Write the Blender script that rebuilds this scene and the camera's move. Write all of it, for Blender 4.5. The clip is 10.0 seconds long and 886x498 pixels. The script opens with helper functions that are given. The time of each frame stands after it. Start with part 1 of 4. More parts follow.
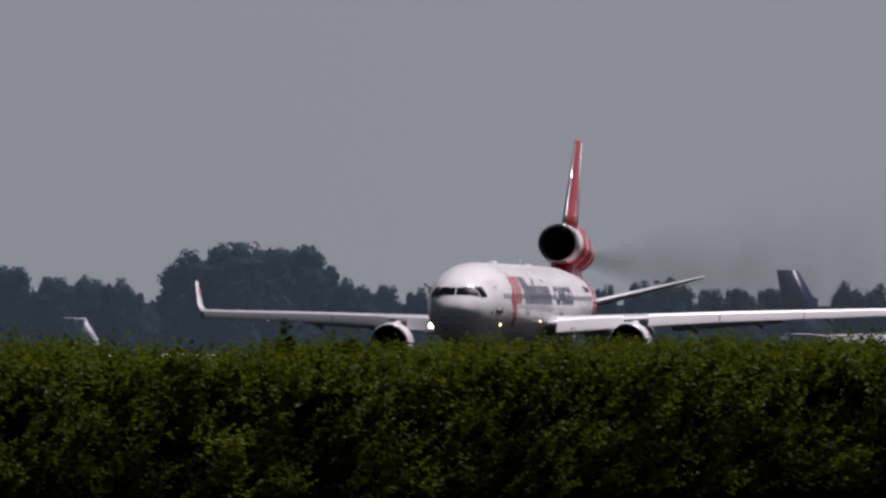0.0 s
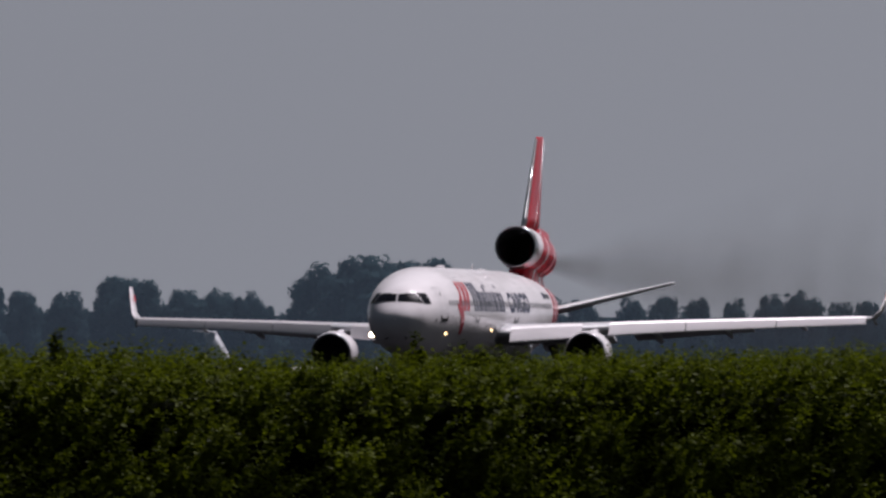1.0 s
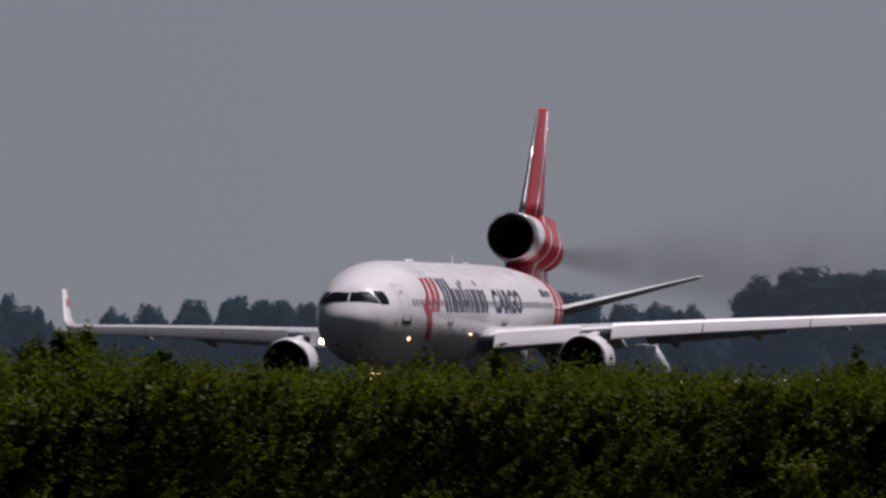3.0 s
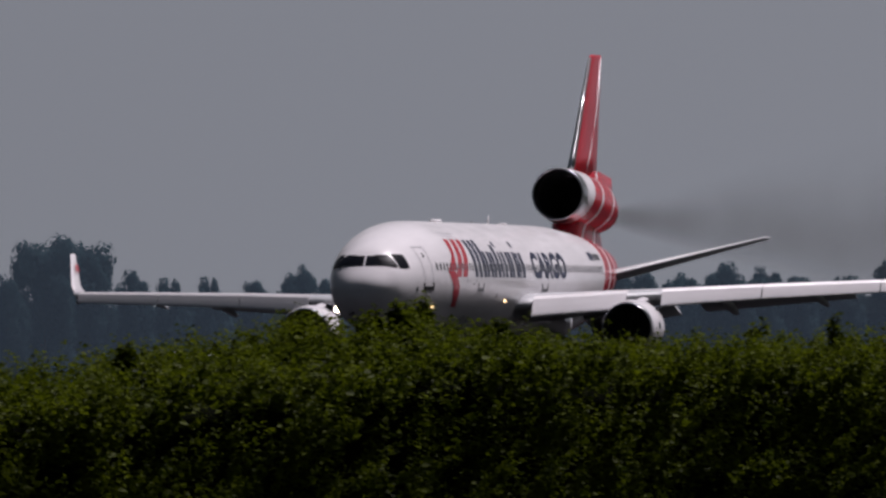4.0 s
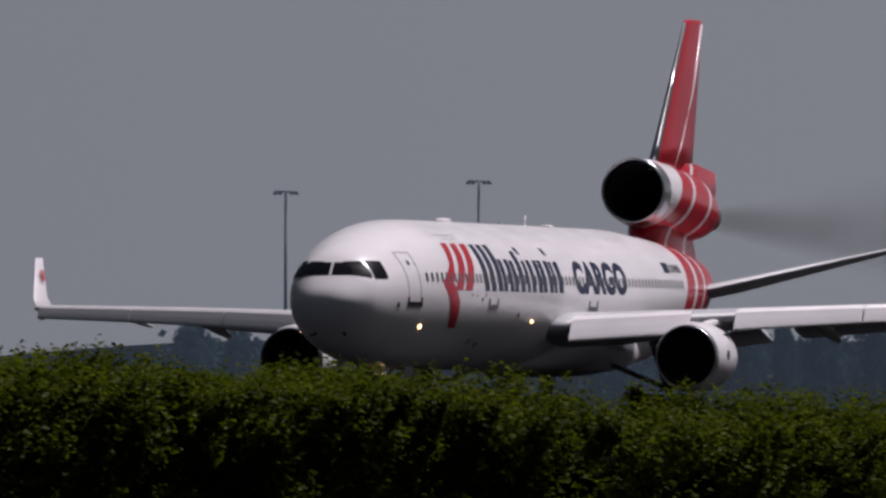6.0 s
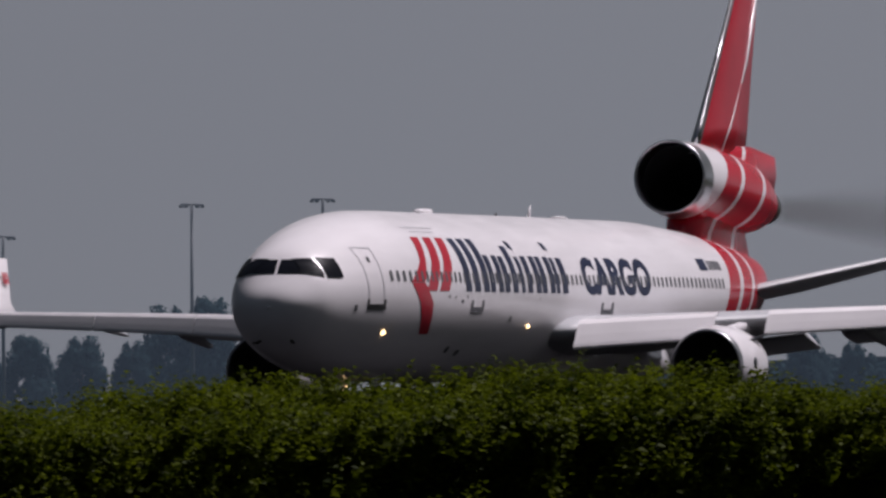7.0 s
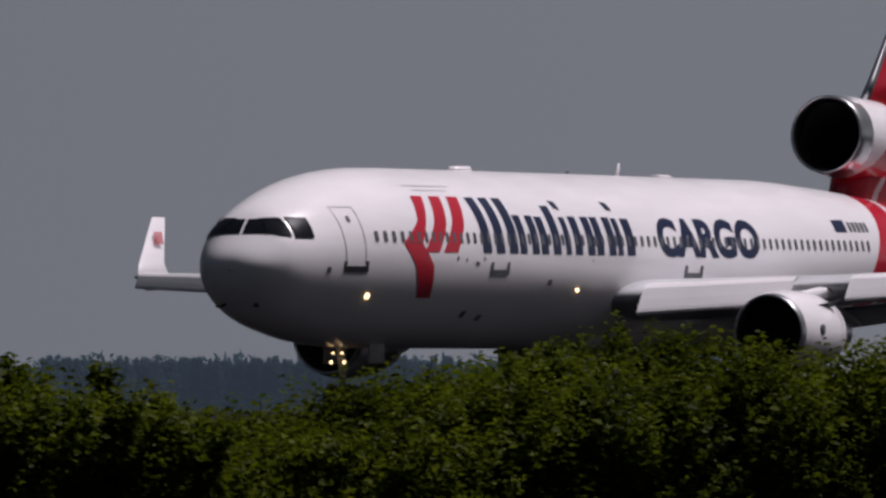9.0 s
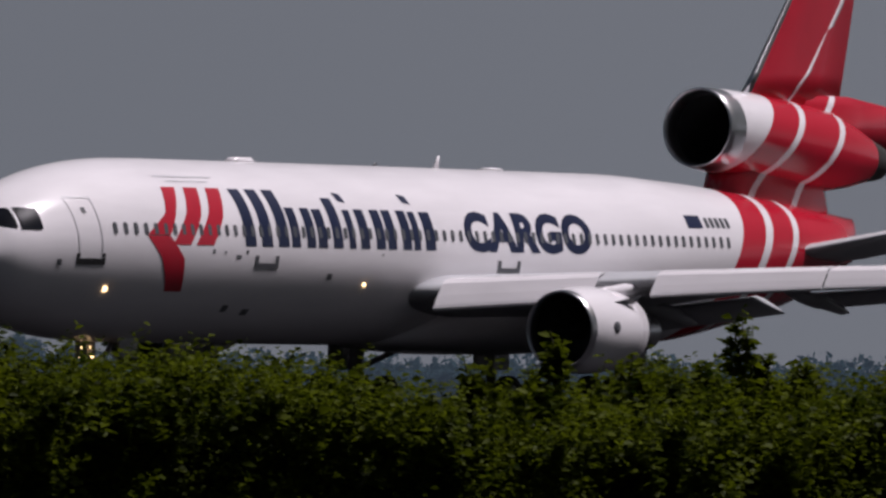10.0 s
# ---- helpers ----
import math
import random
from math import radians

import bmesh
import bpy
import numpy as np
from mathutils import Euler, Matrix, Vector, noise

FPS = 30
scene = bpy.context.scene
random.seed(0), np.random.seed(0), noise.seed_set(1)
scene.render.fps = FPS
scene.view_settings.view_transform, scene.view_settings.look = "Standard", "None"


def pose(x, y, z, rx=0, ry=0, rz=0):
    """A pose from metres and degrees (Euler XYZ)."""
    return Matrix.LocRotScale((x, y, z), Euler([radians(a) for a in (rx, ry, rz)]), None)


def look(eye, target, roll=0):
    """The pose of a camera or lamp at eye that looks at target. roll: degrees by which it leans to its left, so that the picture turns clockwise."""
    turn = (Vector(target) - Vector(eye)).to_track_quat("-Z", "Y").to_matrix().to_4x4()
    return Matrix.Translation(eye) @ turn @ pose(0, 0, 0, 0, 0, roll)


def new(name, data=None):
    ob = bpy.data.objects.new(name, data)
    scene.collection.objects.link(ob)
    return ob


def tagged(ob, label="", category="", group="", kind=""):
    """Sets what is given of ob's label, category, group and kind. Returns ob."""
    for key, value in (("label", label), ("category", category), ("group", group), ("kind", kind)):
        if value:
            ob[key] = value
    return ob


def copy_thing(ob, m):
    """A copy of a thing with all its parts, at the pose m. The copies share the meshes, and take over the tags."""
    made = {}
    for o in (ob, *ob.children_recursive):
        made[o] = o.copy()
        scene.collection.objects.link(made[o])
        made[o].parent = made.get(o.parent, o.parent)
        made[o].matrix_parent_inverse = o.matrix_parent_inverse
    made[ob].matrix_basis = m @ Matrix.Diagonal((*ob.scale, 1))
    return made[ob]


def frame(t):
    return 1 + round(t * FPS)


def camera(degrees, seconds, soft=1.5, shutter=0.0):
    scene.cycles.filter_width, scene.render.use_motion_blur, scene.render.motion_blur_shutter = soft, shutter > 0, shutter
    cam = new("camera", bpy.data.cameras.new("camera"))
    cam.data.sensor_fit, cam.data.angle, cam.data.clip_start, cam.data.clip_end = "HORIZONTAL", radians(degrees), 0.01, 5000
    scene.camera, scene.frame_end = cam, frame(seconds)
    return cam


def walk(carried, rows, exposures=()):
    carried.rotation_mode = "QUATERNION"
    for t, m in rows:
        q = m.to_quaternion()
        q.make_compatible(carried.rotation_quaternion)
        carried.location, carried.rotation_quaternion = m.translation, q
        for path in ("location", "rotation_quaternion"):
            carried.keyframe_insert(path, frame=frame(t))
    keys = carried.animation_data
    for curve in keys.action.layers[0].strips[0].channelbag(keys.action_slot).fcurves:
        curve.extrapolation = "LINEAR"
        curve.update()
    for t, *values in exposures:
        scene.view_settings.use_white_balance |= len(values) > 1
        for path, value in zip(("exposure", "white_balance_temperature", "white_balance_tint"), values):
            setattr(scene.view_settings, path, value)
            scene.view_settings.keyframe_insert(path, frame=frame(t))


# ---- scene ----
# Camera on a tripod beside the airfield, a long lens panning with the airliner.
EYE = (0.0, 0.0, 0.6)  # 1.8 m above the road; the runway lies a little higher
LOW = -1.2  # level of the fields round the runway
# seconds, pan (degrees from +Y towards +X), tilt, lean, airliner x, y, heading turn
TRACK = [
    (0.0, 80.460, 0.468, -0.242, 1029.80, 172.55, 0.14),
    (0.5, 80.117, 0.546, -0.189, 994.58, 172.77, -0.10),
    (1.0, 79.971, 0.515, -0.235, 959.55, 173.08, -0.01),
    (1.5, 79.767, 0.506, 0.067, 926.91, 173.82, -0.06),
    (2.0, 79.250, 0.557, -0.036, 884.53, 172.98, -0.04),
    (2.5, 78.809, 0.528, 0.081, 850.09, 173.44, 0.03),
    (3.0, 78.319, 0.568, 0.424, 809.93, 173.18, -0.00),
    (3.2, 78.017, 0.523, 0.514, 799.06, 174.06, 0.03),
    (4.3, 76.701, 0.523, 0.624, 712.32, 173.60, 0.05),
    (4.5, 76.417, 0.570, 0.610, 698.66, 174.09, 0.07),
    (5.0, 75.660, 0.619, 0.656, 657.28, 173.97, -0.01),
    (5.5, 75.096, 0.628, 0.334, 622.12, 175.08, -0.01),
    (5.7, 74.506, 0.620, 0.092, 603.37, 174.33, 0.05),
    (6.8, 71.872, 0.655, 0.278, 512.41, 173.99, 0.07),
    (7.0, 71.375, 0.678, 0.321, 495.34, 173.81, 0.06),
    (7.5, 70.026, 0.621, 0.066, 460.41, 176.04, -0.00),
    (8.0, 67.774, 0.621, -0.227, 447.10, 186.89, -0.09),
    (8.5, 65.941, 0.768, -0.293, 447.39, 204.75, -0.45),
    (9.0, 64.180, 0.560, 0.003, 447.01, 224.84, -1.09),
    (9.5, 61.859, 0.466, -0.151, 434.75, 241.27, -1.61),
    (10.0, 60.311, 0.553, -0.450, 416.62, 256.61, -2.87),
]
cam = camera(3.326, 10.0, soft=2.75)


def aim(az, el, lean):
    return Matrix.Translation(EYE) @ pose(0, 0, 0, 90 + el, 0, -az) @ pose(0, 0, 0, 0, 0, -lean)


walk(cam, [(t, aim(a, e, l)) for t, a, e, l, *_ in TRACK], [(0, 0.22), (1, 0.16), (2, 0.02), (7, 0.0), (8, -0.05), (10, -0.04)])

# ---- light: hazy noon, sun high and almost ahead of the camera ----
SUN_TO = Vector((0.32, -0.33, 0.888)).normalized()
world = bpy.data.worlds.new("hazy_sky")
scene.world = world
world.use_nodes = True
wn, wl = world.node_tree.nodes, world.node_tree.links
wn.clear()
sky = wn.new("ShaderNodeTexSky")
sky.sky_type, sky.sun_disc = "NISHITA", False
sky.sun_elevation = math.asin(SUN_TO.z)
sky.sun_rotation = math.atan2(SUN_TO.x, SUN_TO.y)
sky.dust_density, sky.air_density = 6.0, 1.5
sky_dim = wn.new("ShaderNodeVectorMath")
sky_dim.operation = "SCALE"
sky_dim.inputs["Scale"].default_value = 0.018
# pale haze low over the horizon, brighter towards the sun, thinning upwards
aim_at = wn.new("ShaderNodeTexCoord")
toward = wn.new("ShaderNodeVectorMath")
toward.operation = "DOT_PRODUCT"
toward.inputs[1].default_value = (0.94, -0.28, 0)
sunward = wn.new("ShaderNodeMath")
sunward.operation, sunward.inputs[1].default_value = "MAXIMUM", 0.0
power = wn.new("ShaderNodeMath")
power.operation, power.use_clamp = "POWER", True
power.inputs[1].default_value = 1.6
bright = wn.new("ShaderNodeMath")
bright.operation = "MULTIPLY_ADD"
bright.inputs[1].default_value, bright.inputs[2].default_value = 0.302, 0.010
tint = wn.new("ShaderNodeVectorMath")
tint.operation = "SCALE"
tint.inputs[0].default_value = (0.995, 1.0, 1.12)
split = wn.new("ShaderNodeSeparateXYZ")
thin = wn.new("ShaderNodeMapRange")
thin.inputs["From Min"].default_value, thin.inputs["From Max"].default_value = 0.05, 0.24
thin.inputs["To Min"].default_value, thin.inputs["To Max"].default_value = 0.95, 0.10
haze = wn.new("ShaderNodeMix")
haze.data_type = "RGBA"
wl.new(aim_at.outputs["Generated"], toward.inputs[0])
wl.new(aim_at.outputs["Generated"], split.inputs[0])
wl.new(split.outputs["Z"], thin.inputs["Value"])
wl.new(toward.outputs["Value"], sunward.inputs[0])
wl.new(sunward.outputs[0], power.inputs[0])
wl.new(power.outputs[0], bright.inputs[0])
wl.new(bright.outputs[0], tint.inputs["Scale"])
wl.new(tint.outputs["Vector"], haze.inputs["B"])
wl.new(thin.outputs["Result"], haze.inputs["Factor"])
back = wn.new("ShaderNodeBackground")
back.inputs["Strength"].default_value = 1.0
wout = wn.new("ShaderNodeOutputWorld")
wl.new(sky.outputs["Color"], sky_dim.inputs[0])
wl.new(sky_dim.outputs["Vector"], haze.inputs["A"])
wl.new(haze.outputs["Result"], back.inputs["Color"])
wl.new(back.outputs["Background"], wout.inputs["Surface"])

sun_data = bpy.data.lights.new("sun", "SUN")
sun_data.energy, sun_data.angle, sun_data.color = 4.0, radians(13.0), (1.02, 0.93, 1.01)
sun = new("sun", sun_data)
sun.matrix_world = look((0, 0, 300), Vector((0, 0, 300)) - SUN_TO)


# ---- materials ----
def shader(name):
    m = bpy.data.materials.new(name)
    m.use_nodes = True
    return m, m.node_tree.nodes, m.node_tree.links, m.node_tree.nodes["Principled BSDF"]


def surface(name, dark, light, rough=0.5, metal=0.0, scale=3.0, bump=0.0, fine=40.0):
    """Two-scale mottled surface between two colours."""
    m, n, l, b = shader(name)
    tc = n.new("ShaderNodeTexCoord")
    big, small = n.new("ShaderNodeTexNoise"), n.new("ShaderNodeTexNoise")
    big.inputs["Scale"].default_value, big.inputs["Detail"].default_value = scale, 5
    small.inputs["Scale"].default_value, small.inputs["Detail"].default_value = fine, 3
    mx = n.new("ShaderNodeMath")
    mx.operation = "MULTIPLY_ADD"
    mx.inputs[1].default_value = 0.4
    ramp = n.new("ShaderNodeValToRGB")
    ramp.color_ramp.elements[0].position, ramp.color_ramp.elements[0].color = 0.45, (*dark, 1)
    ramp.color_ramp.elements[1].position, ramp.color_ramp.elements[1].color = 0.95, (*light, 1)
    l.new(tc.outputs["Object"], big.inputs["Vector"])
    l.new(tc.outputs["Object"], small.inputs["Vector"])
    l.new(small.outputs["Fac"], mx.inputs[0])
    l.new(big.outputs["Fac"], mx.inputs[2])
    l.new(mx.outputs[0], ramp.inputs["Fac"])
    colour = ramp.outputs["Color"]
    l.new(colour, b.inputs["Base Color"])
    b.inputs["Roughness"].default_value, b.inputs["Metallic"].default_value = rough, metal
    if rough >= 0.85:
        b.inputs["Specular IOR Level"].default_value = 0.03
    if bump:
        bp = n.new("ShaderNodeBump")
        bp.inputs["Strength"].default_value, bp.inputs["Distance"].default_value = bump, 0.02
        l.new(small.outputs["Fac"], bp.inputs["Height"])
        l.new(bp.outputs["Normal"], b.inputs["Normal"])
    return m


def livery(name, slope, z0, bands, lo, hi, rough=0.17):
    """Paint in slanted bands along q = x + slope * (z - z0): list of (q from which it starts, colour)."""
    m, n, l, b = shader(name)
    tc, sep = n.new("ShaderNodeTexCoord"), n.new("ShaderNodeSeparateXYZ")
    a, r = n.new("ShaderNodeMath"), n.new("ShaderNodeMapRange")
    a.operation, a.inputs[1].default_value = "MULTIPLY_ADD", slope
    l.new(tc.outputs["Object"], sep.inputs[0])
    l.new(sep.outputs["Z"], a.inputs[0])
    l.new(sep.outputs["X"], a.inputs[2])
    r.inputs["From Min"].default_value, r.inputs["From Max"].default_value = lo + slope * z0, hi + slope * z0
    l.new(a.outputs[0], r.inputs["Value"])
    ramp = n.new("ShaderNodeValToRGB")
    ramp.color_ramp.interpolation = "CONSTANT"
    els = ramp.color_ramp.elements
    els.remove(els[1])
    els[0].position, els[0].color = 0, (*bands[0][1], 1)
    for q, c in bands[1:]:
        els.new((q - lo) / (hi - lo)).color = (*c, 1)
    l.new(r.outputs["Result"], ramp.inputs["Fac"])
    noise_big = n.new("ShaderNodeTexNoise")
    noise_big.inputs["Scale"].default_value, noise_big.inputs["Detail"].default_value = 0.9, 6
    stretch = n.new("ShaderNodeMapping")
    stretch.inputs["Scale"].default_value = (0.35, 1, 2.2)
    l.new(tc.outputs["Object"], stretch.inputs["Vector"])
    l.new(stretch.outputs["Vector"], noise_big.inputs["Vector"])
    dirt = n.new("ShaderNodeMapRange")
    dirt.inputs["From Min"].default_value, dirt.inputs["From Max"].default_value = 0.3, 0.75
    dirt.inputs["To Min"].default_value, dirt.inputs["To Max"].default_value = 0.92, 1.0
    l.new(noise_big.outputs["Fac"], dirt.inputs["Value"])
    mul = n.new("ShaderNodeVectorMath")
    mul.operation = "SCALE"
    l.new(ramp.outputs["Color"], mul.inputs[0])
    l.new(dirt.outputs["Result"], mul.inputs["Scale"])
    l.new(mul.outputs["Vector"], b.inputs["Base Color"])
    rr = n.new("ShaderNodeMapRange")
    rr.inputs["To Min"].default_value, rr.inputs["To Max"].default_value = rough - 0.05, rough + 0.12
    l.new(noise_big.outputs["Fac"], rr.inputs["Value"])
    l.new(rr.outputs["Result"], b.inputs["Roughness"])
    b.inputs["Specular IOR Level"].default_value = 0.5
    return m


def glow(name, colour, strength):
    m, n, l, b = shader(name)
    b.inputs["Base Color"].default_value = (*colour, 1)
    b.inputs["Emission Color"].default_value = (*colour, 1)
    b.inputs["Emission Strength"].default_value = strength
    return m


def foliage(name, dark, light, trans=0.25, rough=0.5):
    m, n, l, b = shader(name)
    geo, ramp = n.new("ShaderNodeNewGeometry"), n.new("ShaderNodeValToRGB")
    ramp.color_ramp.elements[0].color, ramp.color_ramp.elements[1].color = (*dark, 1), (*light, 1)
    tc, big = n.new("ShaderNodeTexCoord"), n.new("ShaderNodeTexNoise")
    big.inputs["Scale"].default_value, big.inputs["Detail"].default_value = 2.6, 4
    l.new(tc.outputs["Object"], big.inputs["Vector"])
    add = n.new("ShaderNodeMath")
    add.operation, add.inputs[1].default_value = "MULTIPLY_ADD", 0.6
    off = n.new("ShaderNodeMapRange")
    off.inputs["From Min"].default_value, off.inputs["From Max"].default_value = 0.3, 0.7
    off.inputs["To Min"].default_value, off.inputs["To Max"].default_value = -0.1, 0.5
    l.new(big.outputs["Fac"], off.inputs["Value"])
    l.new(geo.outputs["Random Per Island"], add.inputs[0])
    l.new(off.outputs["Result"], add.inputs[2])
    l.new(add.outputs[0], ramp.inputs["Fac"])
    l.new(ramp.outputs["Color"], b.inputs["Base Color"])
    b.inputs["Roughness"].default_value = rough
    b.inputs["Specular IOR Level"].default_value = 0.04
    if trans:
        tr, mix = n.new("ShaderNodeBsdfTranslucent"), n.new("ShaderNodeMixShader")
        mix.inputs["Fac"].default_value = trans
        l.new(ramp.outputs["Color"], tr.inputs["Color"])
        l.new(b.outputs["BSDF"], mix.inputs[1])
        l.new(tr.outputs["BSDF"], mix.inputs[2])
        l.new(mix.outputs["Shader"], n["Material Output"].inputs["Surface"])
    return m


WHITE, RED, NAVY = (0.80, 0.78, 0.80), (0.47, 0.012, 0.032), (0.012, 0.025, 0.085)
M_FUSELAGE = livery("fuselage_paint", -0.70, 5.4, [(0, WHITE), (45.2, RED), (46.95, WHITE), (47.45, RED), (49.1, WHITE), (49.55, RED)], 40, 60)
M_TAIL = livery("tail_paint", -0.94, 10.0, [(0, WHITE), (49.6, RED), (51.45, WHITE), (51.9, RED), (54.55, WHITE), (55.0, RED)], 40, 62)
M_WHITE = livery("white_paint", 0, 0, [(0, WHITE), (99, WHITE)], 0, 100)
M_WING = livery("wing_grey_paint", 0, 0, [(0, (0.50, 0.51, 0.53)), (99, (0.5, 0.5, 0.5))], 0, 100, rough=0.35)
M_RED = surface("red_paint", (0.40, 0.010, 0.028), (0.48, 0.014, 0.035), 0.3, scale=0.8)
M_NAVY = surface("navy_paint", (0.006, 0.011, 0.040), (0.010, 0.018, 0.058), 0.35, scale=0.8)
M_METAL = surface("bare_aluminium", (0.48, 0.48, 0.50), (0.66, 0.66, 0.68), 0.28, 1.0, scale=1.5)
M_DARKMETAL = surface("heat_stained_metal", (0.05, 0.055, 0.05), (0.14, 0.13, 0.12), 0.45, 0.9, scale=2)
# near black: inlet shade put into the colour; the door sills share it
M_DUCT = surface("duct_shade_and_sill_black", (0.006, 0.006, 0.007), (0.014, 0.014, 0.016), 0.6, scale=2)
M_GLASS = surface("cockpit_glass", (0.006, 0.007, 0.010), (0.012, 0.014, 0.02), 0.3, scale=1)
M_GLASS.node_tree.nodes["Principled BSDF"].inputs["Specular IOR Level"].default_value = 0.04
M_PLUG = surface("grey_window_plug", (0.07, 0.075, 0.085), (0.11, 0.115, 0.125), 0.35, scale=2)
M_SEAM = surface("panel_seam", (0.48, 0.48, 0.50), (0.58, 0.58, 0.60), 0.4, scale=2)
M_RUBBER = surface("tyre_rubber", (0.012, 0.012, 0.012), (0.025, 0.025, 0.025), 0.8, scale=6, bump=0.3)
M_STRUT = surface("gear_grey_paint", (0.22, 0.22, 0.23), (0.35, 0.35, 0.36), 0.4, scale=5)
M_LAMP = glow("lit_lamp_glass", (1.0, 0.66, 0.34), 4.0)
M_BRIGHTLAMP = glow("bright_lamp_glass", (1.0, 0.78, 0.5), 30.0)
M_LAMPCASE = surface("lamp_housing", (0.05, 0.05, 0.05), (0.1, 0.1, 0.1), 0.4)
M_LEAF = foliage("hedge_leaves", (0.007, 0.015, 0.001), (0.095, 0.120, 0.004), 0.46, 0.48)
# hedge core: its near black stands in for deep shade behind the leaves
M_CORE = surface("hedge_painted_shade", (0.003, 0.004, 0.002), (0.007, 0.009, 0.003), 1.0, scale=2, bump=0.5)
M_TWIG = surface("green_brown_twig", (0.05, 0.045, 0.02), (0.09, 0.08, 0.035), 0.7, scale=10)
# far foliage: the blue of distant haze is mixed into the leaf colour
M_FAR = foliage("far_leaves_haze_tint", (0.024, 0.050, 0.056), (0.034, 0.064, 0.070), 0.4, 1.0)
M_BARK = surface("far_bark", (0.03, 0.03, 0.028), (0.06, 0.055, 0.05), 0.9)
M_GRASS = surface("airfield_grass", (0.008, 0.013, 0.005), (0.017, 0.024, 0.008), 0.95, scale=0.05, fine=2.0)
M_ASPHALT = surface("runway_asphalt", (0.009, 0.009, 0.010), (0.018, 0.018, 0.020), 0.9, scale=0.08, fine=1.5)
M_CONCRETE = surface("tower_concrete", (0.045, 0.058, 0.07), (0.075, 0.09, 0.105), 0.7, scale=0.1, fine=1.0)
M_TOWERGLASS = surface("tower_green_glass", (0.03, 0.09, 0.09), (0.06, 0.14, 0.14), 0.15, scale=0.2)
M_RADOME = surface("radome_white", (0.42, 0.42, 0.42), (0.52, 0.52, 0.52), 0.6, scale=0.3)
M_MAST = surface("galvanised_mast", (0.10, 0.11, 0.12), (0.16, 0.17, 0.18), 0.6, scale=0.5)


# ---- builders ----
def mesh(name, verts, faces, mats, smooth=True):
    me = bpy.data.meshes.new(name)
    me.from_pydata([tuple(v) for v in verts], [], faces)
    for m in (mats if isinstance(mats, (list, tuple)) else [mats]):
        me.materials.append(m)
    if smooth:
        me.polygons.foreach_set("use_smooth", [True] * len(me.polygons))
    me.update()
    return me


def attach(name, me, parent=None, label=""):
    ob = new(name, me)
    if parent:
        ob.parent = parent
    return tagged(ob, label)


def part(name, bm, material, parent, label="", smooth=True):
    me = bpy.data.meshes.new(name)
    bmesh.ops.recalc_face_normals(bm, faces=bm.faces)
    bm.to_mesh(me)
    bm.free()
    me.materials.append(material)
    if smooth:
        me.polygons.foreach_set("use_smooth", [True] * len(me.polygons))
    return attach(name, me, parent, label)


def loft(rings, closed=True, caps=True):
    """bmesh through rings of equal length."""
    bm = bmesh.new()
    vs = [[bm.verts.new(p) for p in r] for r in rings]
    n = len(rings[0])
    for a, b in zip(vs, vs[1:]):
        for i in range(n if closed else n - 1):
            j = (i + 1) % n
            bm.faces.new((a[i], a[j], b[j], b[i]))
    if caps:
        for r in (vs[0], vs[-1]):
            try:
                bm.faces.new(r)
            except ValueError:
                pass
    return bm


def tube(path, radii, seg=12, caps=True):
    rings = []
    for k, p in enumerate(path):
        d = Vector(path[min(k + 1, len(path) - 1)]) - Vector(path[max(k - 1, 0)])
        q = d.to_track_quat("Z", "Y")
        rings.append([Vector(p) + q @ Vector((radii[k] * math.cos(2 * math.pi * i / seg), radii[k] * math.sin(2 * math.pi * i / seg), 0)) for i in range(seg)])
    return loft(rings, True, caps)


def box(x0, x1, y0, y1, z0, z1, bevel=0.0):
    bm = bmesh.new()
    bmesh.ops.create_cube(bm, size=1, matrix=Matrix.Translation(((x0 + x1) / 2, (y0 + y1) / 2, (z0 + z1) / 2)) @ Matrix.Diagonal((x1 - x0, y1 - y0, z1 - z0, 1)))
    if bevel:
        bmesh.ops.bevel(bm, geom=list(bm.edges), offset=bevel, segments=2, affect="EDGES", profile=0.5)
    return bm


def curve_through(xs, ys):
    """Smooth monotone interpolation."""
    xs, ys = np.array(xs, float), np.array(ys, float)
    h, d = np.diff(xs), np.diff(ys) / np.diff(xs)
    m = np.zeros(len(xs))
    m[0], m[-1] = d[0], d[-1]
    for i in range(1, len(xs) - 1):
        m[i] = 0 if d[i - 1] * d[i] <= 0 else 2 * d[i - 1] * d[i] / (d[i - 1] + d[i])

    def at(x):
        i = int(min(max(np.searchsorted(xs, x) - 1, 0), len(h) - 1))
        t = (x - xs[i]) / h[i]
        return float((2 * t**3 - 3 * t**2 + 1) * ys[i] + (t**3 - 2 * t**2 + t) * h[i] * m[i] + (-2 * t**3 + 3 * t**2) * ys[i + 1] + (t**3 - t**2) * h[i] * m[i + 1])

    return at


# ---- ground ----
def ground():
    bm = bmesh.new()
    bmesh.ops.create_circle(bm, cap_ends=True, radius=4800, segments=96, matrix=Matrix.Translation((0, 0, LOW)))
    tagged(part("ground", bm, M_GRASS, None, smooth=False), "flat green airfield grass reaching the tree line", "ground", kind="structure")
    tagged(part("runway", box(-600, 1900, 140, 300, LOW - 0.2, 0.0), M_ASPHALT, None, smooth=False), "grey asphalt runway with a wide paved shoulder", "runway", kind="structure")


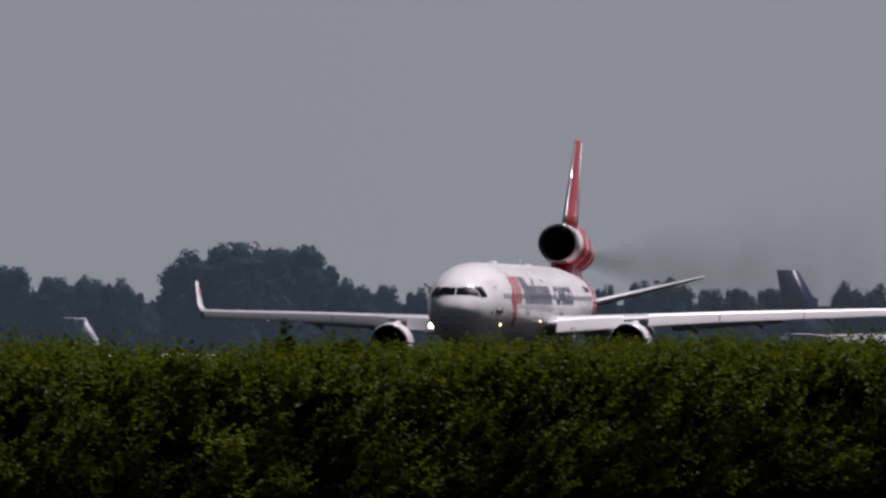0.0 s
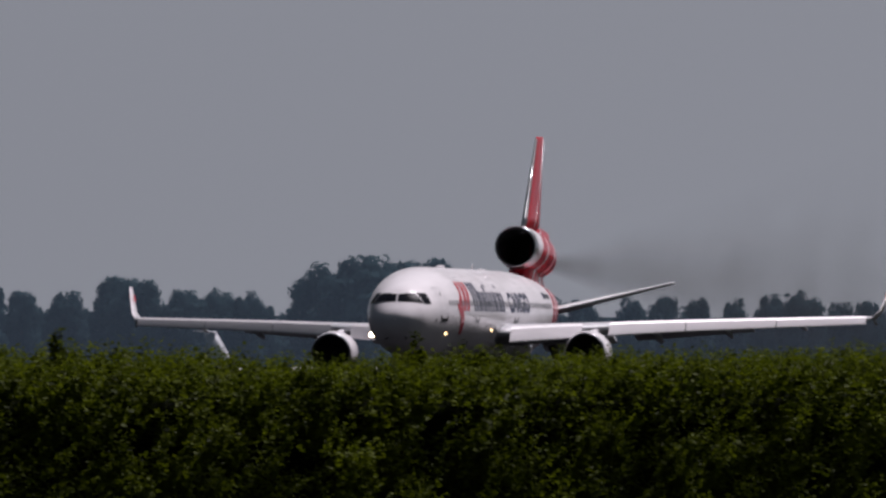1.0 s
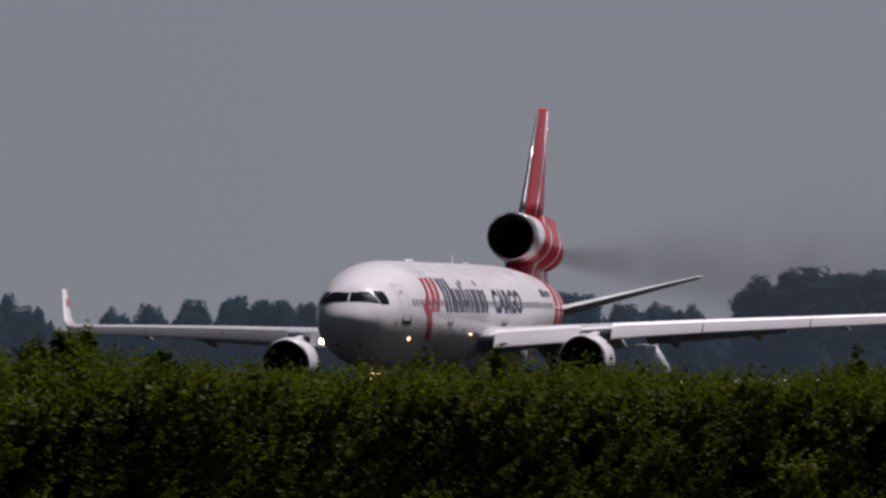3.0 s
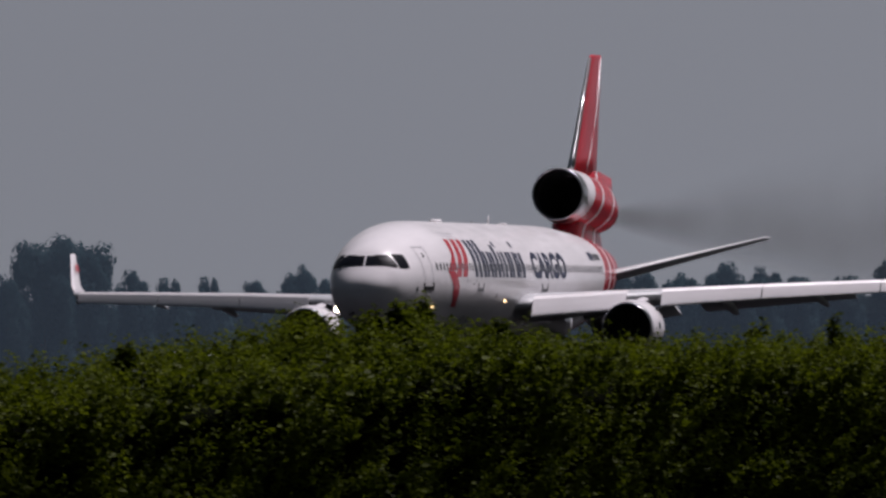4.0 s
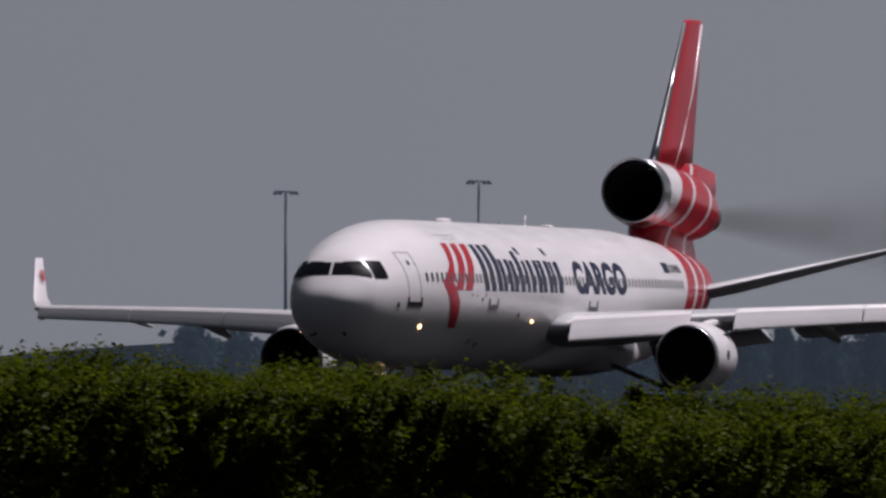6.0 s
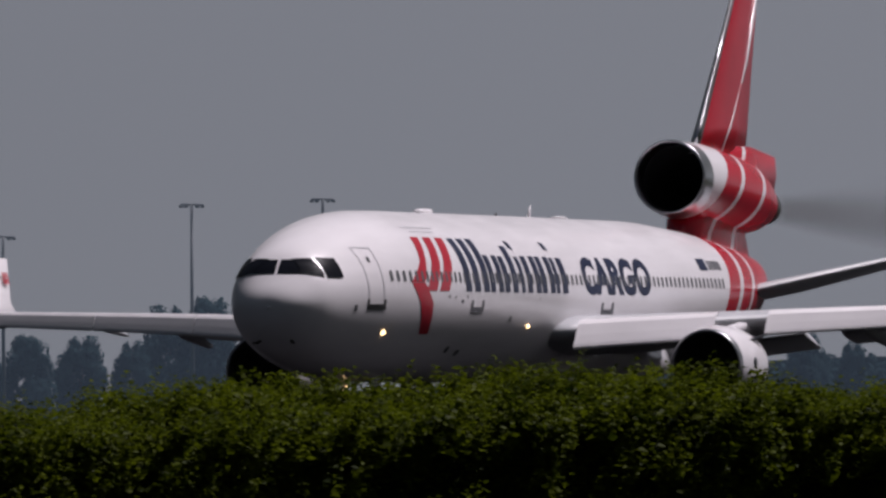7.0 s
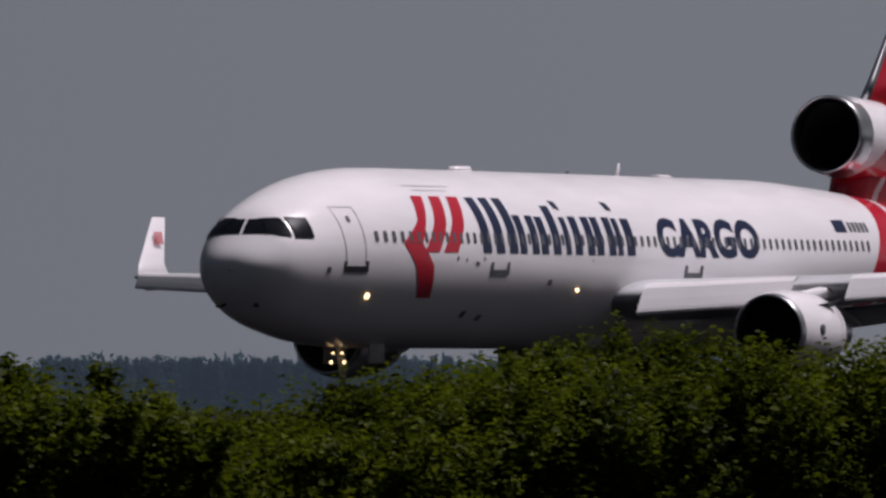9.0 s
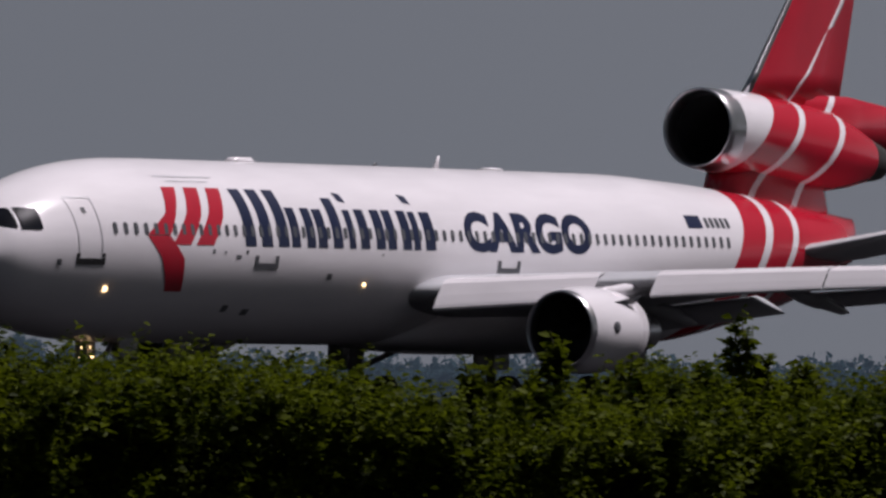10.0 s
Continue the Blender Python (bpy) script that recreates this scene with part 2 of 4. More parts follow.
def haze_sheet():
    """Sheet added beyond the runway to imitate thin haze: clear, with a little pale diffuse."""
    m, n, l, b = shader("painted_ground_haze")
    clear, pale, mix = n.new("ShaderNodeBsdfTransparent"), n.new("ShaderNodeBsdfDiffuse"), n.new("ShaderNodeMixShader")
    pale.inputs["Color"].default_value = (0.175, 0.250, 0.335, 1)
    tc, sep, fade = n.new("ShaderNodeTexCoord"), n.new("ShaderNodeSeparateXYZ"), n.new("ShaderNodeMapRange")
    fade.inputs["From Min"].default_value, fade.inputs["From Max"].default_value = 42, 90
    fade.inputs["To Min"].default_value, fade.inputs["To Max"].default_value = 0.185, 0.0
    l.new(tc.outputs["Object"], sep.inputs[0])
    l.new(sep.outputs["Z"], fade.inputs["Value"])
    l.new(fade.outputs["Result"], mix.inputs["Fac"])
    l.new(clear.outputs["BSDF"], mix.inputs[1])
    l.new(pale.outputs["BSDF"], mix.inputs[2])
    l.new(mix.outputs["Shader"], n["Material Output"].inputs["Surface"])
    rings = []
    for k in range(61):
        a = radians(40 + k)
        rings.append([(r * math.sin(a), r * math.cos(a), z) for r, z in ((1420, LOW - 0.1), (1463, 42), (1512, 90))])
    tagged(part("haze_backdrop", loft(rings, False, False), m, None), "thin pale bluish sheet imitating ground haze before the far trees", "haze", kind="structure")


ground()
haze_sheet()


# ---- the airliner: x runs aft from the nose, the port side is -y, wheels on z = 0 ----
def aft(a):
    """The blunt nose begins three quarters of a metre behind the datum."""
    return a + max(0.0, 0.75 * (1 - (a - 0.85) / 9.15))


STA = [0.85, 0.9, 1.1, 1.42, 1.75, 2.05, 2.6, 3.4, 4.5, 6, 8, 10, 12, 40, 44, 48, 52, 55, 57.6]
STA = [aft(a) for a in STA]
TOP = curve_through(STA, [4.85, 5.10, 5.43, 5.76, 6.06, 6.37, 6.79, 7.15, 7.50, 7.87, 8.16, 8.29, 8.31, 8.26, 8.10, 7.85, 7.50, 7.20, 6.95])
BOT = curve_through(STA, [4.85, 4.5, 4.12, 3.76, 3.50, 3.30, 3.07, 2.86, 2.67, 2.46, 2.32, 2.27, 2.27, 2.30, 2.50, 3.05, 3.8, 4.6, 5.45])
MID = curve_through(STA, [4.85, 4.85, 4.87, 4.9, 4.95, 5.0, 5.08, 5.15, 5.22, 5.3, 5.37, 5.4, 5.4, 5.4, 5.45, 5.6, 5.85, 6.05, 6.2])
WID = curve_through(STA, [0.02, 0.48, 0.92, 1.28, 1.54, 1.72, 1.93, 2.13, 2.36, 2.62, 2.86, 3.0, 3.01, 3.01, 2.95, 2.68, 2.10, 1.35, 0.16])


def skin(a, th, side):
    c, k = math.cos(th), math.sin(th)
    return Vector((a, side * WID(a) * c, MID(a) + (TOP(a) - MID(a) if k > 0 else MID(a) - BOT(a)) * k))


def hull(a, z, side=-1, lift=0.0):
    """The point of the fuselage skin at station a and height z, raised along the skin's normal."""
    m = MID(a)
    r = (TOP(a) - m) if z > m else (m - BOT(a))
    th = math.asin(max(-1, min(1, (z - m) / r)))
    p = skin(a, th, side)
    along, around = skin(a + 0.03, th, side) - skin(a - 0.03, th, side), skin(a, th + 0.03, side) - skin(a, th - 0.03, side)
    n = along.cross(around).normalized()
    if n.y * side < 0:
        n.negate()
    return p + n * lift


def skin_patch(name, outline, material, parent, lift=0.012, label="", side=-1, cut=0.16):
    """A painted or inset shape, given as (station, height) corners, laid on the fuselage."""
    bm = bmesh.new()
    bm.faces.new([bm.verts.new((a, 0, z)) for a, z in outline])
    return wrap(name, bm, material, parent, lift, label, side, cut)


def wrap(name, bm, material, parent, lift=0.012, label="", side=-1, cut=0.16):
    zs, xs = [v.co.z for v in bm.verts], [v.co.x for v in bm.verts]
    for axis, vals, step in ((2, zs, cut), (0, xs, cut * 3)):
        k = min(vals) + step
        while k < max(vals) - 0.01:
            no = Vector((0, 0, 0))
            no[axis] = 1
            bmesh.ops.bisect_plane(bm, geom=list(bm.verts) + list(bm.edges) + list(bm.faces), plane_co=no * k, plane_no=no, dist=1e-5)
            k += step
    for v in bm.verts:
        v.co = hull(v.co.x, v.co.z, side, lift)
    return part(name, bm, material, parent, label)


def airfoil(chord, thick, n=22):
    """Points round a wing section, from the trailing edge over the top and back below."""
    xs = [0.5 * (1 + math.cos(math.pi * i / n)) for i in range(n + 1)]
    t = lambda x: 5 * thick * (0.2969 * math.sqrt(x) - 0.126 * x - 0.3516 * x * x + 0.2843 * x**3 - 0.1036 * x**4)
    return [(x * chord, t(x) * chord) for x in xs] + [(x * chord, -t(x) * chord * 0.75) for x in reversed(xs[1:-1])]


def wing_loft(stations):
    """stations: leading edge x, y, z, chord, thickness ratio, nose-up degrees, cant of the section."""
    rings = []
    for x, y, z, c, th, inc, cant in stations:
        ring = []
        for px, pz in airfoil(c, th):
            s, k = math.sin(radians(inc)), math.cos(radians(inc))
            u, w = px * k + pz * s, -px * s + pz * k
            ring.append((x + u, y - w * math.sin(radians(cant)), z + w * math.cos(radians(cant))))
        rings.append(ring)
    return loft(rings)


def revolve(profile, axis, seg=48, inner=None):
    """profile of (distance along, radius) about a line from axis[0] towards axis[1]."""
    o, d = Vector(axis[0]), (Vector(axis[1]) - Vector(axis[0])).normalized()
    q = d.to_track_quat("Z", "Y")
    return loft([[o + d * a + q @ Vector((r * math.cos(2 * math.pi * i / seg), r * math.sin(2 * math.pi * i / seg), 0)) for i in range(seg)] for a, r in profile], True, False)


def disc(centre, normal, r, depth, seg=20):
    n = Vector(normal).normalized()
    c = Vector(centre)
    return tube([c, c + n * depth * 0.6, c + n * depth], [r, r, r * 0.8], seg)


def wheel(parent, x, y, z, r=0.66, w=0.48):
    prof = [(-w / 2, r * 0.55), (-w / 2, r * 0.86), (-w * 0.36, r * 0.97), (0, r), (w * 0.36, r * 0.97), (w / 2, r * 0.86), (w / 2, r * 0.55)]
    tyre = part("wheel", revolve(prof, ((x, y, z), (x, y + 1, z)), 28), M_RUBBER, parent)
    part("rim", tube([(x, y - w * 0.42, z), (x, y - w * 0.2, z), (x, y + w * 0.2, z), (x, y + w * 0.42, z)], [r * 0.5, r * 0.57, r * 0.57, r * 0.5], 20), M_STRUT, tyre)


def engine(parent, y):
    ax = ((24.75, y, 2.78), (31, y, 2.78))
    nac = part("nacelle", revolve([(0.30, 1.34), (0.7, 1.42), (1.3, 1.46), (2.1, 1.44), (3.0, 1.34), (3.8, 1.17), (3.82, 1.11), (3.2, 1.08)], ax), M_WHITE, parent, "glossy white engine nacelle")
    part("inlet_lip", revolve([(0.55, 1.14), (0.2, 1.18), (0.04, 1.24), (0.0, 1.28), (0.06, 1.31), (0.30, 1.34)], ax), M_METAL, nac, "polished metal lip")
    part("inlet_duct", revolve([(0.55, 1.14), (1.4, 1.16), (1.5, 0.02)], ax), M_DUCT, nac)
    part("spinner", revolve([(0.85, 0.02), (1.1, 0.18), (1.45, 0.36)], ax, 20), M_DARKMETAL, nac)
    # blades take the duct's near black, so the inlet's shade is painted on
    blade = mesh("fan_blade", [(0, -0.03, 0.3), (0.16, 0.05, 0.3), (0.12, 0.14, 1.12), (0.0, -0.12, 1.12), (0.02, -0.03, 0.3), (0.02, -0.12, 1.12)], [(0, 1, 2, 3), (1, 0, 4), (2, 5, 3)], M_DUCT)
    for k in range(18):
        b = attach("fan_blade", blade, nac)
        b.matrix_basis = pose(24.75 + 1.3, y, 2.78, k * 20, 0, 0)
    part("core_cowl", revolve([(3.0, 0.95), (3.8, 0.9), (4.8, 0.74), (5.5, 0.60), (5.52, 0.5)], ax, 36), M_METAL, nac, "bare metal core cowl")
    part("exhaust_cone", revolve([(5.1, 0.38), (5.7, 0.3), (6.3, 0.03)], ax, 24), M_DARKMETAL, nac)
    rings = []
    for z, x0, x1, w in ((3.95, 26.6, 31.0, 0.16), (4.2, 27.2, 32.4, 0.22), (4.3, 28.2, 33.4, 0.22), (4.4, 29.2, 33.6, 0.16)):
        rings.append([(x0, y, z), (x0 + 0.5, y - w, z), ((x0 + x1) / 2, y - w, z), (x1, y, z), ((x0 + x1) / 2, y + w, z), (x0 + 0.5, y + w, z)])
    part("pylon", loft(rings), M_WHITE, nac)
    s = -1 if y < 0 else 1
    up, out = 0.64, 0.77 * s
    tri = [(26.3, 1.40), (27.7, 1.40), (27.7, 1.80)]
    bm = loft([[(x, y + out * r, 2.78 + up * r + o) for x, r in tri] for o in (-0.02, 0.02)])
    part("strake", bm, M_PLUG, nac, "small grey nacelle strake", smooth=False)
    part("cowl_latch_panel", disc((26.1, y + s * 1.43, 2.88), (0, s, 0), 0.2, 0.05), M_PLUG, nac)


def bars(parent, letters, a0, z0, widths, material, side=-1):
    """Unlettered upright bars of the size of the painted word."""
    x = a0
    for (stems, zt, dot), w in zip(letters, widths):
        sw = w / (stems * 1.38)
        gap = (w - stems * sw) / max(1, stems - 1) if stems > 1 else 0
        for k in range(stems):
            x0 = x + k * (sw + gap)
            skin_patch("livery_bar", [(x0, z0), (x0 + sw, z0), (x0 + sw - 0.05, zt), (x0 - 0.05, zt)], material, parent, 0.012, "", side)
        if dot:
            skin_patch("livery_dot", [(x - 0.02, 7.02), (x + sw, 6.96), (x + sw - 0.08, 7.24), (x - 0.10, 7.30)], material, parent, 0.012, "", side)
        x += w + 0.16


def lettering(parent, text, a0, a1, z0, z1, material, side=-1):
    cu = bpy.data.curves.new("lettering", "FONT")
    cu.body, cu.resolution_u, cu.offset = text, 4, 0.045
    ob = new("lettering", cu)
    dg = bpy.context.evaluated_depsgraph_get()
    me = bpy.data.meshes.new_from_object(ob.evaluated_get(dg))
    bpy.data.objects.remove(ob)
    bm = bmesh.new()
    bm.from_mesh(me)
    xs, ys = [v.co.x for v in bm.verts], [v.co.y for v in bm.verts]
    x0, x1, y0, y1 = min(xs), max(xs), min(ys), max(ys)
    for v in bm.verts:
        u = (v.co.x - x0) / (x1 - x0)
        if side > 0:
            u = 1 - u
        v.co = Vector((a0 + u * (a1 - a0), 0, z0 + (v.co.y - y0) / (y1 - y0) * (z1 - z0)))
    wrap("lettering", bm, material, parent, 0.013, "dark blue painted word", side, 0.2)


def airliner():
    body = new("airliner")
    tagged(body, "white three-engined cargo airliner with red tail, rolling on the runway", "airliner")
    # fuselage
    sts = [0.85, 0.86, 0.875, 0.9, 0.95, 1.02, 1.1, 1.2, 1.32, 1.45, 1.6, 1.75, 1.9, 2.05, 2.17, 2.3, 2.45, 2.6, 2.8, 3, 3.2, 3.4, 3.65, 3.9, 4.2, 4.5, 4.85, 5.2, 6, 7, 8, 9, 10, 12] + [12 + 2 * k for k in range(1, 15)] + [41, 42, 43, 44, 45, 46, 47, 48, 49, 50, 51, 52, 53, 54, 55, 56, 57, 57.6]
    rings = []
    for a in map(aft, sts):
        ring = []
        for i in range(72):
            th = 2 * math.pi * i / 72
            c, s = math.cos(th), math.sin(th)
            ring.append((a, WID(a) * c, MID(a) + (TOP(a) - MID(a) if s > 0 else MID(a) - BOT(a)) * s))
        rings.append(ring)
    fus = part("fuselage", loft(rings), M_FUSELAGE, body, "glossy white fuselage with a red tail band")
    # wing-to-body fairing
    rings = []
    for a, w, zt, zb in ((25.0, 0.5, 2.8, 2.35), (26.0, 1.5, 3.1, 2.22), (27.4, 2.4, 3.8, 2.1), (30, 3.1, 4.5, 2.0), (34, 3.2, 4.5, 2.02), (38, 2.7, 4.1, 2.2), (41, 2.0, 3.6, 2.5)):
        rings.append([(a, w * math.copysign(abs(math.cos(t)) ** 0.7, math.cos(t)), (zt + zb) / 2 + (zt - zb) / 2 * math.copysign(abs(math.sin(t)) ** 0.7, math.sin(t))) for t in (2 * math.pi * i / 36 for i in range(36))])
    part("belly_fairing", loft(rings), M_WHITE, body)
    # cockpit panes, both sides
    panes = [[(2.54, 6.01), (2.99, 5.88), (3.18, 6.53), (2.90, 6.52)], [(3.09, 5.86), (3.84, 5.86), (3.96, 6.53), (3.30, 6.55)]]
    for side in (-1, 1):
        for p in panes:
            skin_patch("cockpit_pane", p, M_GLASS, fus, 0.035, "dark cockpit glass", side, 0.08)
        # windscreen pane, from the nose ridge round to the side panes
        rings = []
        for k in range(9):
            row = []
            for i in range(9):
                z = 6.00 + 0.50 * k / 8
                y = 0.05 + (0.98 - 0.26 * k / 8) * i / 8
                lo_, hi_ = 1.65, 4.3
                for _ in range(30):
                    a = (lo_ + hi_) / 2
                    zz = MID(a) + (TOP(a) - MID(a)) * math.sqrt(max(0, 1 - (y / WID(a)) ** 2)) if y < WID(a) else 0
                    lo_, hi_ = (a, hi_) if zz < z else (lo_, a)
                row.append(Vector((a - 0.012, side * y, z + 0.012)))
            rings.append(row)
        part("windscreen", loft(rings, False, False), M_GLASS, fus, "dark windscreen glass")
    # cabin window plugs
    win = [(-0.10, -0.12), (-0.07, -0.18), (0.07, -0.18), (0.10, -0.12), (0.10, 0.12), (0.07, 0.18), (-0.07, 0.18), (-0.10, 0.12)]
    for side in (-1, 1):
        a = 7.0
        while a < 45.0:
            skin_patch("cabin_window", [(a + u, 5.95 + w) for u, w in win], M_PLUG, fus, 0.018, "", side, 0.5)
            a += 0.508
        # door seams, sills and cargo hooks
        for a0, a1 in ((5.25, 6.35),):
            for o in ([(a0, 4.95), (a0 + 0.05, 4.95), (a0 + 0.05, 6.95), (a0, 6.95)], [(a1 - 0.05, 4.95), (a1, 4.95), (a1, 6.95), (a1 - 0.05, 6.95)], [(a0 + 0.05, 6.9), (a1 - 0.05, 6.9), (a1 - 0.05, 6.95), (a0 + 0.05, 6.95)]):
                skin_patch("door_seam", o, M_SEAM, fus, 0.016, "", side)
            skin_patch("door_sill", [(a0 - 0.1, 4.75), (a1 + 0.12, 4.75), (a1 + 0.12, 5.12), (a1 - 0.05, 5.12), (a1 - 0.05, 4.95), (a0 + 0.05, 4.95), (a0 + 0.05, 5.12), (a0 - 0.1, 5.12)], M_DUCT, fus, 0.016, "scuffed black door sill", side)
            skin_patch("door_pane", [(5.72, 6.42), (5.88, 6.42), (5.88, 6.6), (5.72, 6.6)], M_PLUG, fus, 0.016, "", side)
        for a0 in (14.75, 29.6):
            skin_patch("door_sill", [(a0, 4.72), (a0 + 1.4, 4.72), (a0 + 1.4, 5.15), (a0 + 1.2, 5.15), (a0 + 1.2, 4.9), (a0 + 0.2, 4.9), (a0 + 0.2, 5.15), (a0, 5.15)], M_PLUG, fus, 0.02, "", side)
        for a0, z0, w, hh in ((4.3, 4.72, 0.2, 0.2), (12.2, 5.2, 0.14, 0.12), (13.6, 5.05, 0.3, 0.1), (14.2, 5.2, 0.12, 0.12), (12.9, 5.18, 0.1, 0.1), (13.7, 3.3, 0.35, 0.22), (15.0, 3.2, 0.4, 0.2), (22.4, 5.22, 0.08, 0.08), (19.2, 4.4, 0.3, 0.2)):
            skin_patch("vent", [(a0, z0), (a0 + w, z0), (a0 + w, z0 + hh), (a0, z0 + hh)], M_PLUG, fus, 0.014, "", side)
        for a0 in (10.3,):
            skin_patch("door_seam", [(a0, 7.66), (a0 + 3.4, 7.66), (a0 + 3.4, 7.71), (a0, 7.71)], M_SEAM, fus, 0.014, "", side)
            skin_patch("door_seam", [(a0 + 0.5, 7.52), (a0 + 3.0, 7.52), (a0 + 3.0, 7.55), (a0 + 0.5, 7.55)], M_SEAM, fus, 0.014, "", side)
        # three slanted red livery bars, the first with a tail
        skin_patch("livery_emblem", [(8.55, 5.75), (9.75, 5.75), (11.0, 7.33), (10.2, 7.33), (9.75, 6.5)], M_RED, fus, 0.013, "red painted slanted bar", side)
        skin_patch("livery_emblem", [(9.75, 5.72), (8.55, 5.72), (9.3, 5.0), (9.85, 3.93), (10.8, 3.93), (10.55, 5.0)], M_RED, fus, 0.013, "red painted slanted bar", side)
        skin_patch("livery_emblem", [(9.85, 5.45), (10.9, 5.45), (11.75, 6.4), (12.3, 7.33), (11.5, 7.33), (10.95, 6.5)], M_RED, fus, 0.013, "red painted slanted bar", side)
        skin_patch("livery_emblem", [(11.2, 5.45), (12.25, 5.45), (13.05, 6.4), (13.6, 7.33), (12.8, 7.33), (12.25, 6.5)], M_RED, fus, 0.013, "red painted slanted bar", side)
        word = [(3, 7.32, 0), (2, 6.75, 0), (1, 6.72, 0), (1, 7.1, 0), (1, 6.72, 1), (2, 6.75, 0), (2, 6.75, 0), (1, 6.72, 1), (1, 6.72, 0)]
        wid = [2.62, 1.45, 0.75, 0.8, 0.55, 1.5, 1.45, 0.55, 0.85]
        bars(fus, word, 14.15, 5.45, wid, M_NAVY, side)
        lettering(fus, "CARGO", 27.6, 35.6, 5.42, 6.78, M_NAVY, side)
        skin_patch("flag_panel", [(42.1, 6.42), (43.1, 6.42), (43.1, 6.85), (42.1, 6.85)], M_NAVY, fus, 0.014, "dark blue flag panel", side)
        for k in range(5):
            skin_patch("registration_bar", [(43.35 + k * 0.36, 6.45), (43.58 + k * 0.36, 6.45), (43.58 + k * 0.36, 6.78), (43.35 + k * 0.36, 6.78)], M_PLUG, fus, 0.014, "", side)
    # roof aerials
    part("satellite_dome", loft([[(17.3, 0.0, 8.26), (17.9, -0.28, 8.26), (18.8, -0.28, 8.26), (19.4, 0, 8.26), (18.8, 0.28, 8.26), (17.9, 0.28, 8.26)], [(17.6, 0.0, 8.42), (18.0, -0.2, 8.45), (18.7, -0.2, 8.45), (19.1, 0, 8.42), (18.7, 0.2, 8.45), (18.0, 0.2, 8.45)]]), M_WHITE, fus)
    part("blade_aerial", loft([[(30.2, -0.03, 8.28), (30.5, -0.03, 8.28), (30.5, 0.03, 8.28), (30.2, 0.03, 8.28)], [(30.5, -0.012, 8.72), (30.6, -0.012, 8.72), (30.6, 0.012, 8.72), (30.5, 0.012, 8.72)]]), M_WHITE, fus)
    part("blade_aerial", loft([[(26.4, -0.02, 8.29), (26.7, -0.02, 8.29), (26.7, 0.02, 8.29), (26.4, 0.02, 8.29)], [(26.55, -0.01, 8.42), (26.7, -0.01, 8.42), (26.7, 0.01, 8.42), (26.55, 0.01, 8.42)]]), M_PLUG, fus)
    part("roof_fairing", loft([[(33.2, -0.2, 8.28), (34.4, -0.2, 8.28), (34.4, 0.2, 8.28), (33.2, 0.2, 8.28)], [(33.5, -0.12, 8.36), (34.2, -0.12, 8.36), (34.2, 0.12, 8.36), (33.5, 0.12, 8.36)]]), M_WHITE, fus)
    # pitot probes under the nose
    for side in (-1, 1):
        foot = hull(2.3, 3.7, side, -0.03)
        part("probe", tube([foot, foot + Vector((-0.05, side * 0.14, -0.1)), foot + Vector((-0.4, side * 0.16, -0.1))], [0.05, 0.05, 0.03], 8), M_DARKMETAL, fus)
    # wings
    for s in (-1, 1):
        plan_y, plan_x, plan_z, plan_c = (2.4, 3.4, 8.6, 14.5, 24.9), (24.3, 25.3, 29.0, 33.6, 41.6), (3.98, 4.08, 4.42, 4.71, 5.07), (13.2, 12.2, 8.6, 6.0, 2.75)
        lead_x, lead_z, chord_at = curve_through(plan_y, plan_x), curve_through(plan_y, plan_z), curve_through(plan_y, plan_c)
        st = [(x, s * y, z, c, th, inc, 0) for x, y, z, c, th, inc in zip(plan_x, plan_y, plan_z, plan_c, (0.125, 0.12, 0.105, 0.10, 0.10), (2.5, 2.5, 1.5, 0.5, -1.0))]
        wing = part("wing", wing_loft(st), M_WING, body, "pale grey swept wing")
        # drooped leading-edge slats, parted at the engine pylon
        spans = [(3.45, 7.7), (9.3, 13.8), (13.86, 19.2), (19.26, 24.6)]
        for y0, y1 in spans:
            rs = []
            for y in (y0, y1):
                f, zz, c = lead_x(y) - 0.10, lead_z(y) - 0.13, min(1.4, chord_at(y) * 0.085 + 0.46)
                sec = ((0.55, 0.41), (0.28, 0.37), (0.12, 0.27), (-0.10, -0.02), (-0.25, -0.24), (-0.29, -0.32), (-0.25, -0.38), (-0.05, -0.39))
                ring = [(f + u * c, s * y, zz + w * c) for u, w in sec] + [(f + u * c + 0.07, s * y, zz + w * c + 0.02) for u, w in reversed(sec)]
                rs.append(ring)
            part("slat", loft(rs), M_WHITE, wing, "white leading-edge slat", smooth=False)
        # flaps, set for take-off, and their track fairings
        for y0, y1, x0, x1, zf0, zf1, c0, c1 in ((3.5, 8.2, 37.0, 37.5, 3.46, 3.98, 2.4, 2.2), (9.6, 17.2, 37.6, 39.8, 4.06, 4.52, 1.9, 1.4)):
            part("flap", wing_loft([(x0, s * y0, zf0, c0, 0.13, 14, 0), (x1, s * y1, zf1, c1, 0.13, 14, 0)]), M_WING, wing)
        for y, x, z, k in ((5.8, 33.5, 3.80, 1.0), (11.4, 34.2, 4.16, 1.0), (15.8, 36.3, 4.36, 0.8), (20.3, 39.6, 4.64, 0.5)):
            part("flap_track_fairing", tube([(x, s * y, z), (x + 1.0, s * y, z - 0.14 * k), (x + 2.4, s * y, z - 0.32 * k), (x + 3.8, s * y, z - 0.62 * k), (x + 4.3, s * y, z - 0.7 * k)], [0.03, 0.2 * k, 0.26 * k, 0.16 * k, 0.02], 12), M_WING, wing)
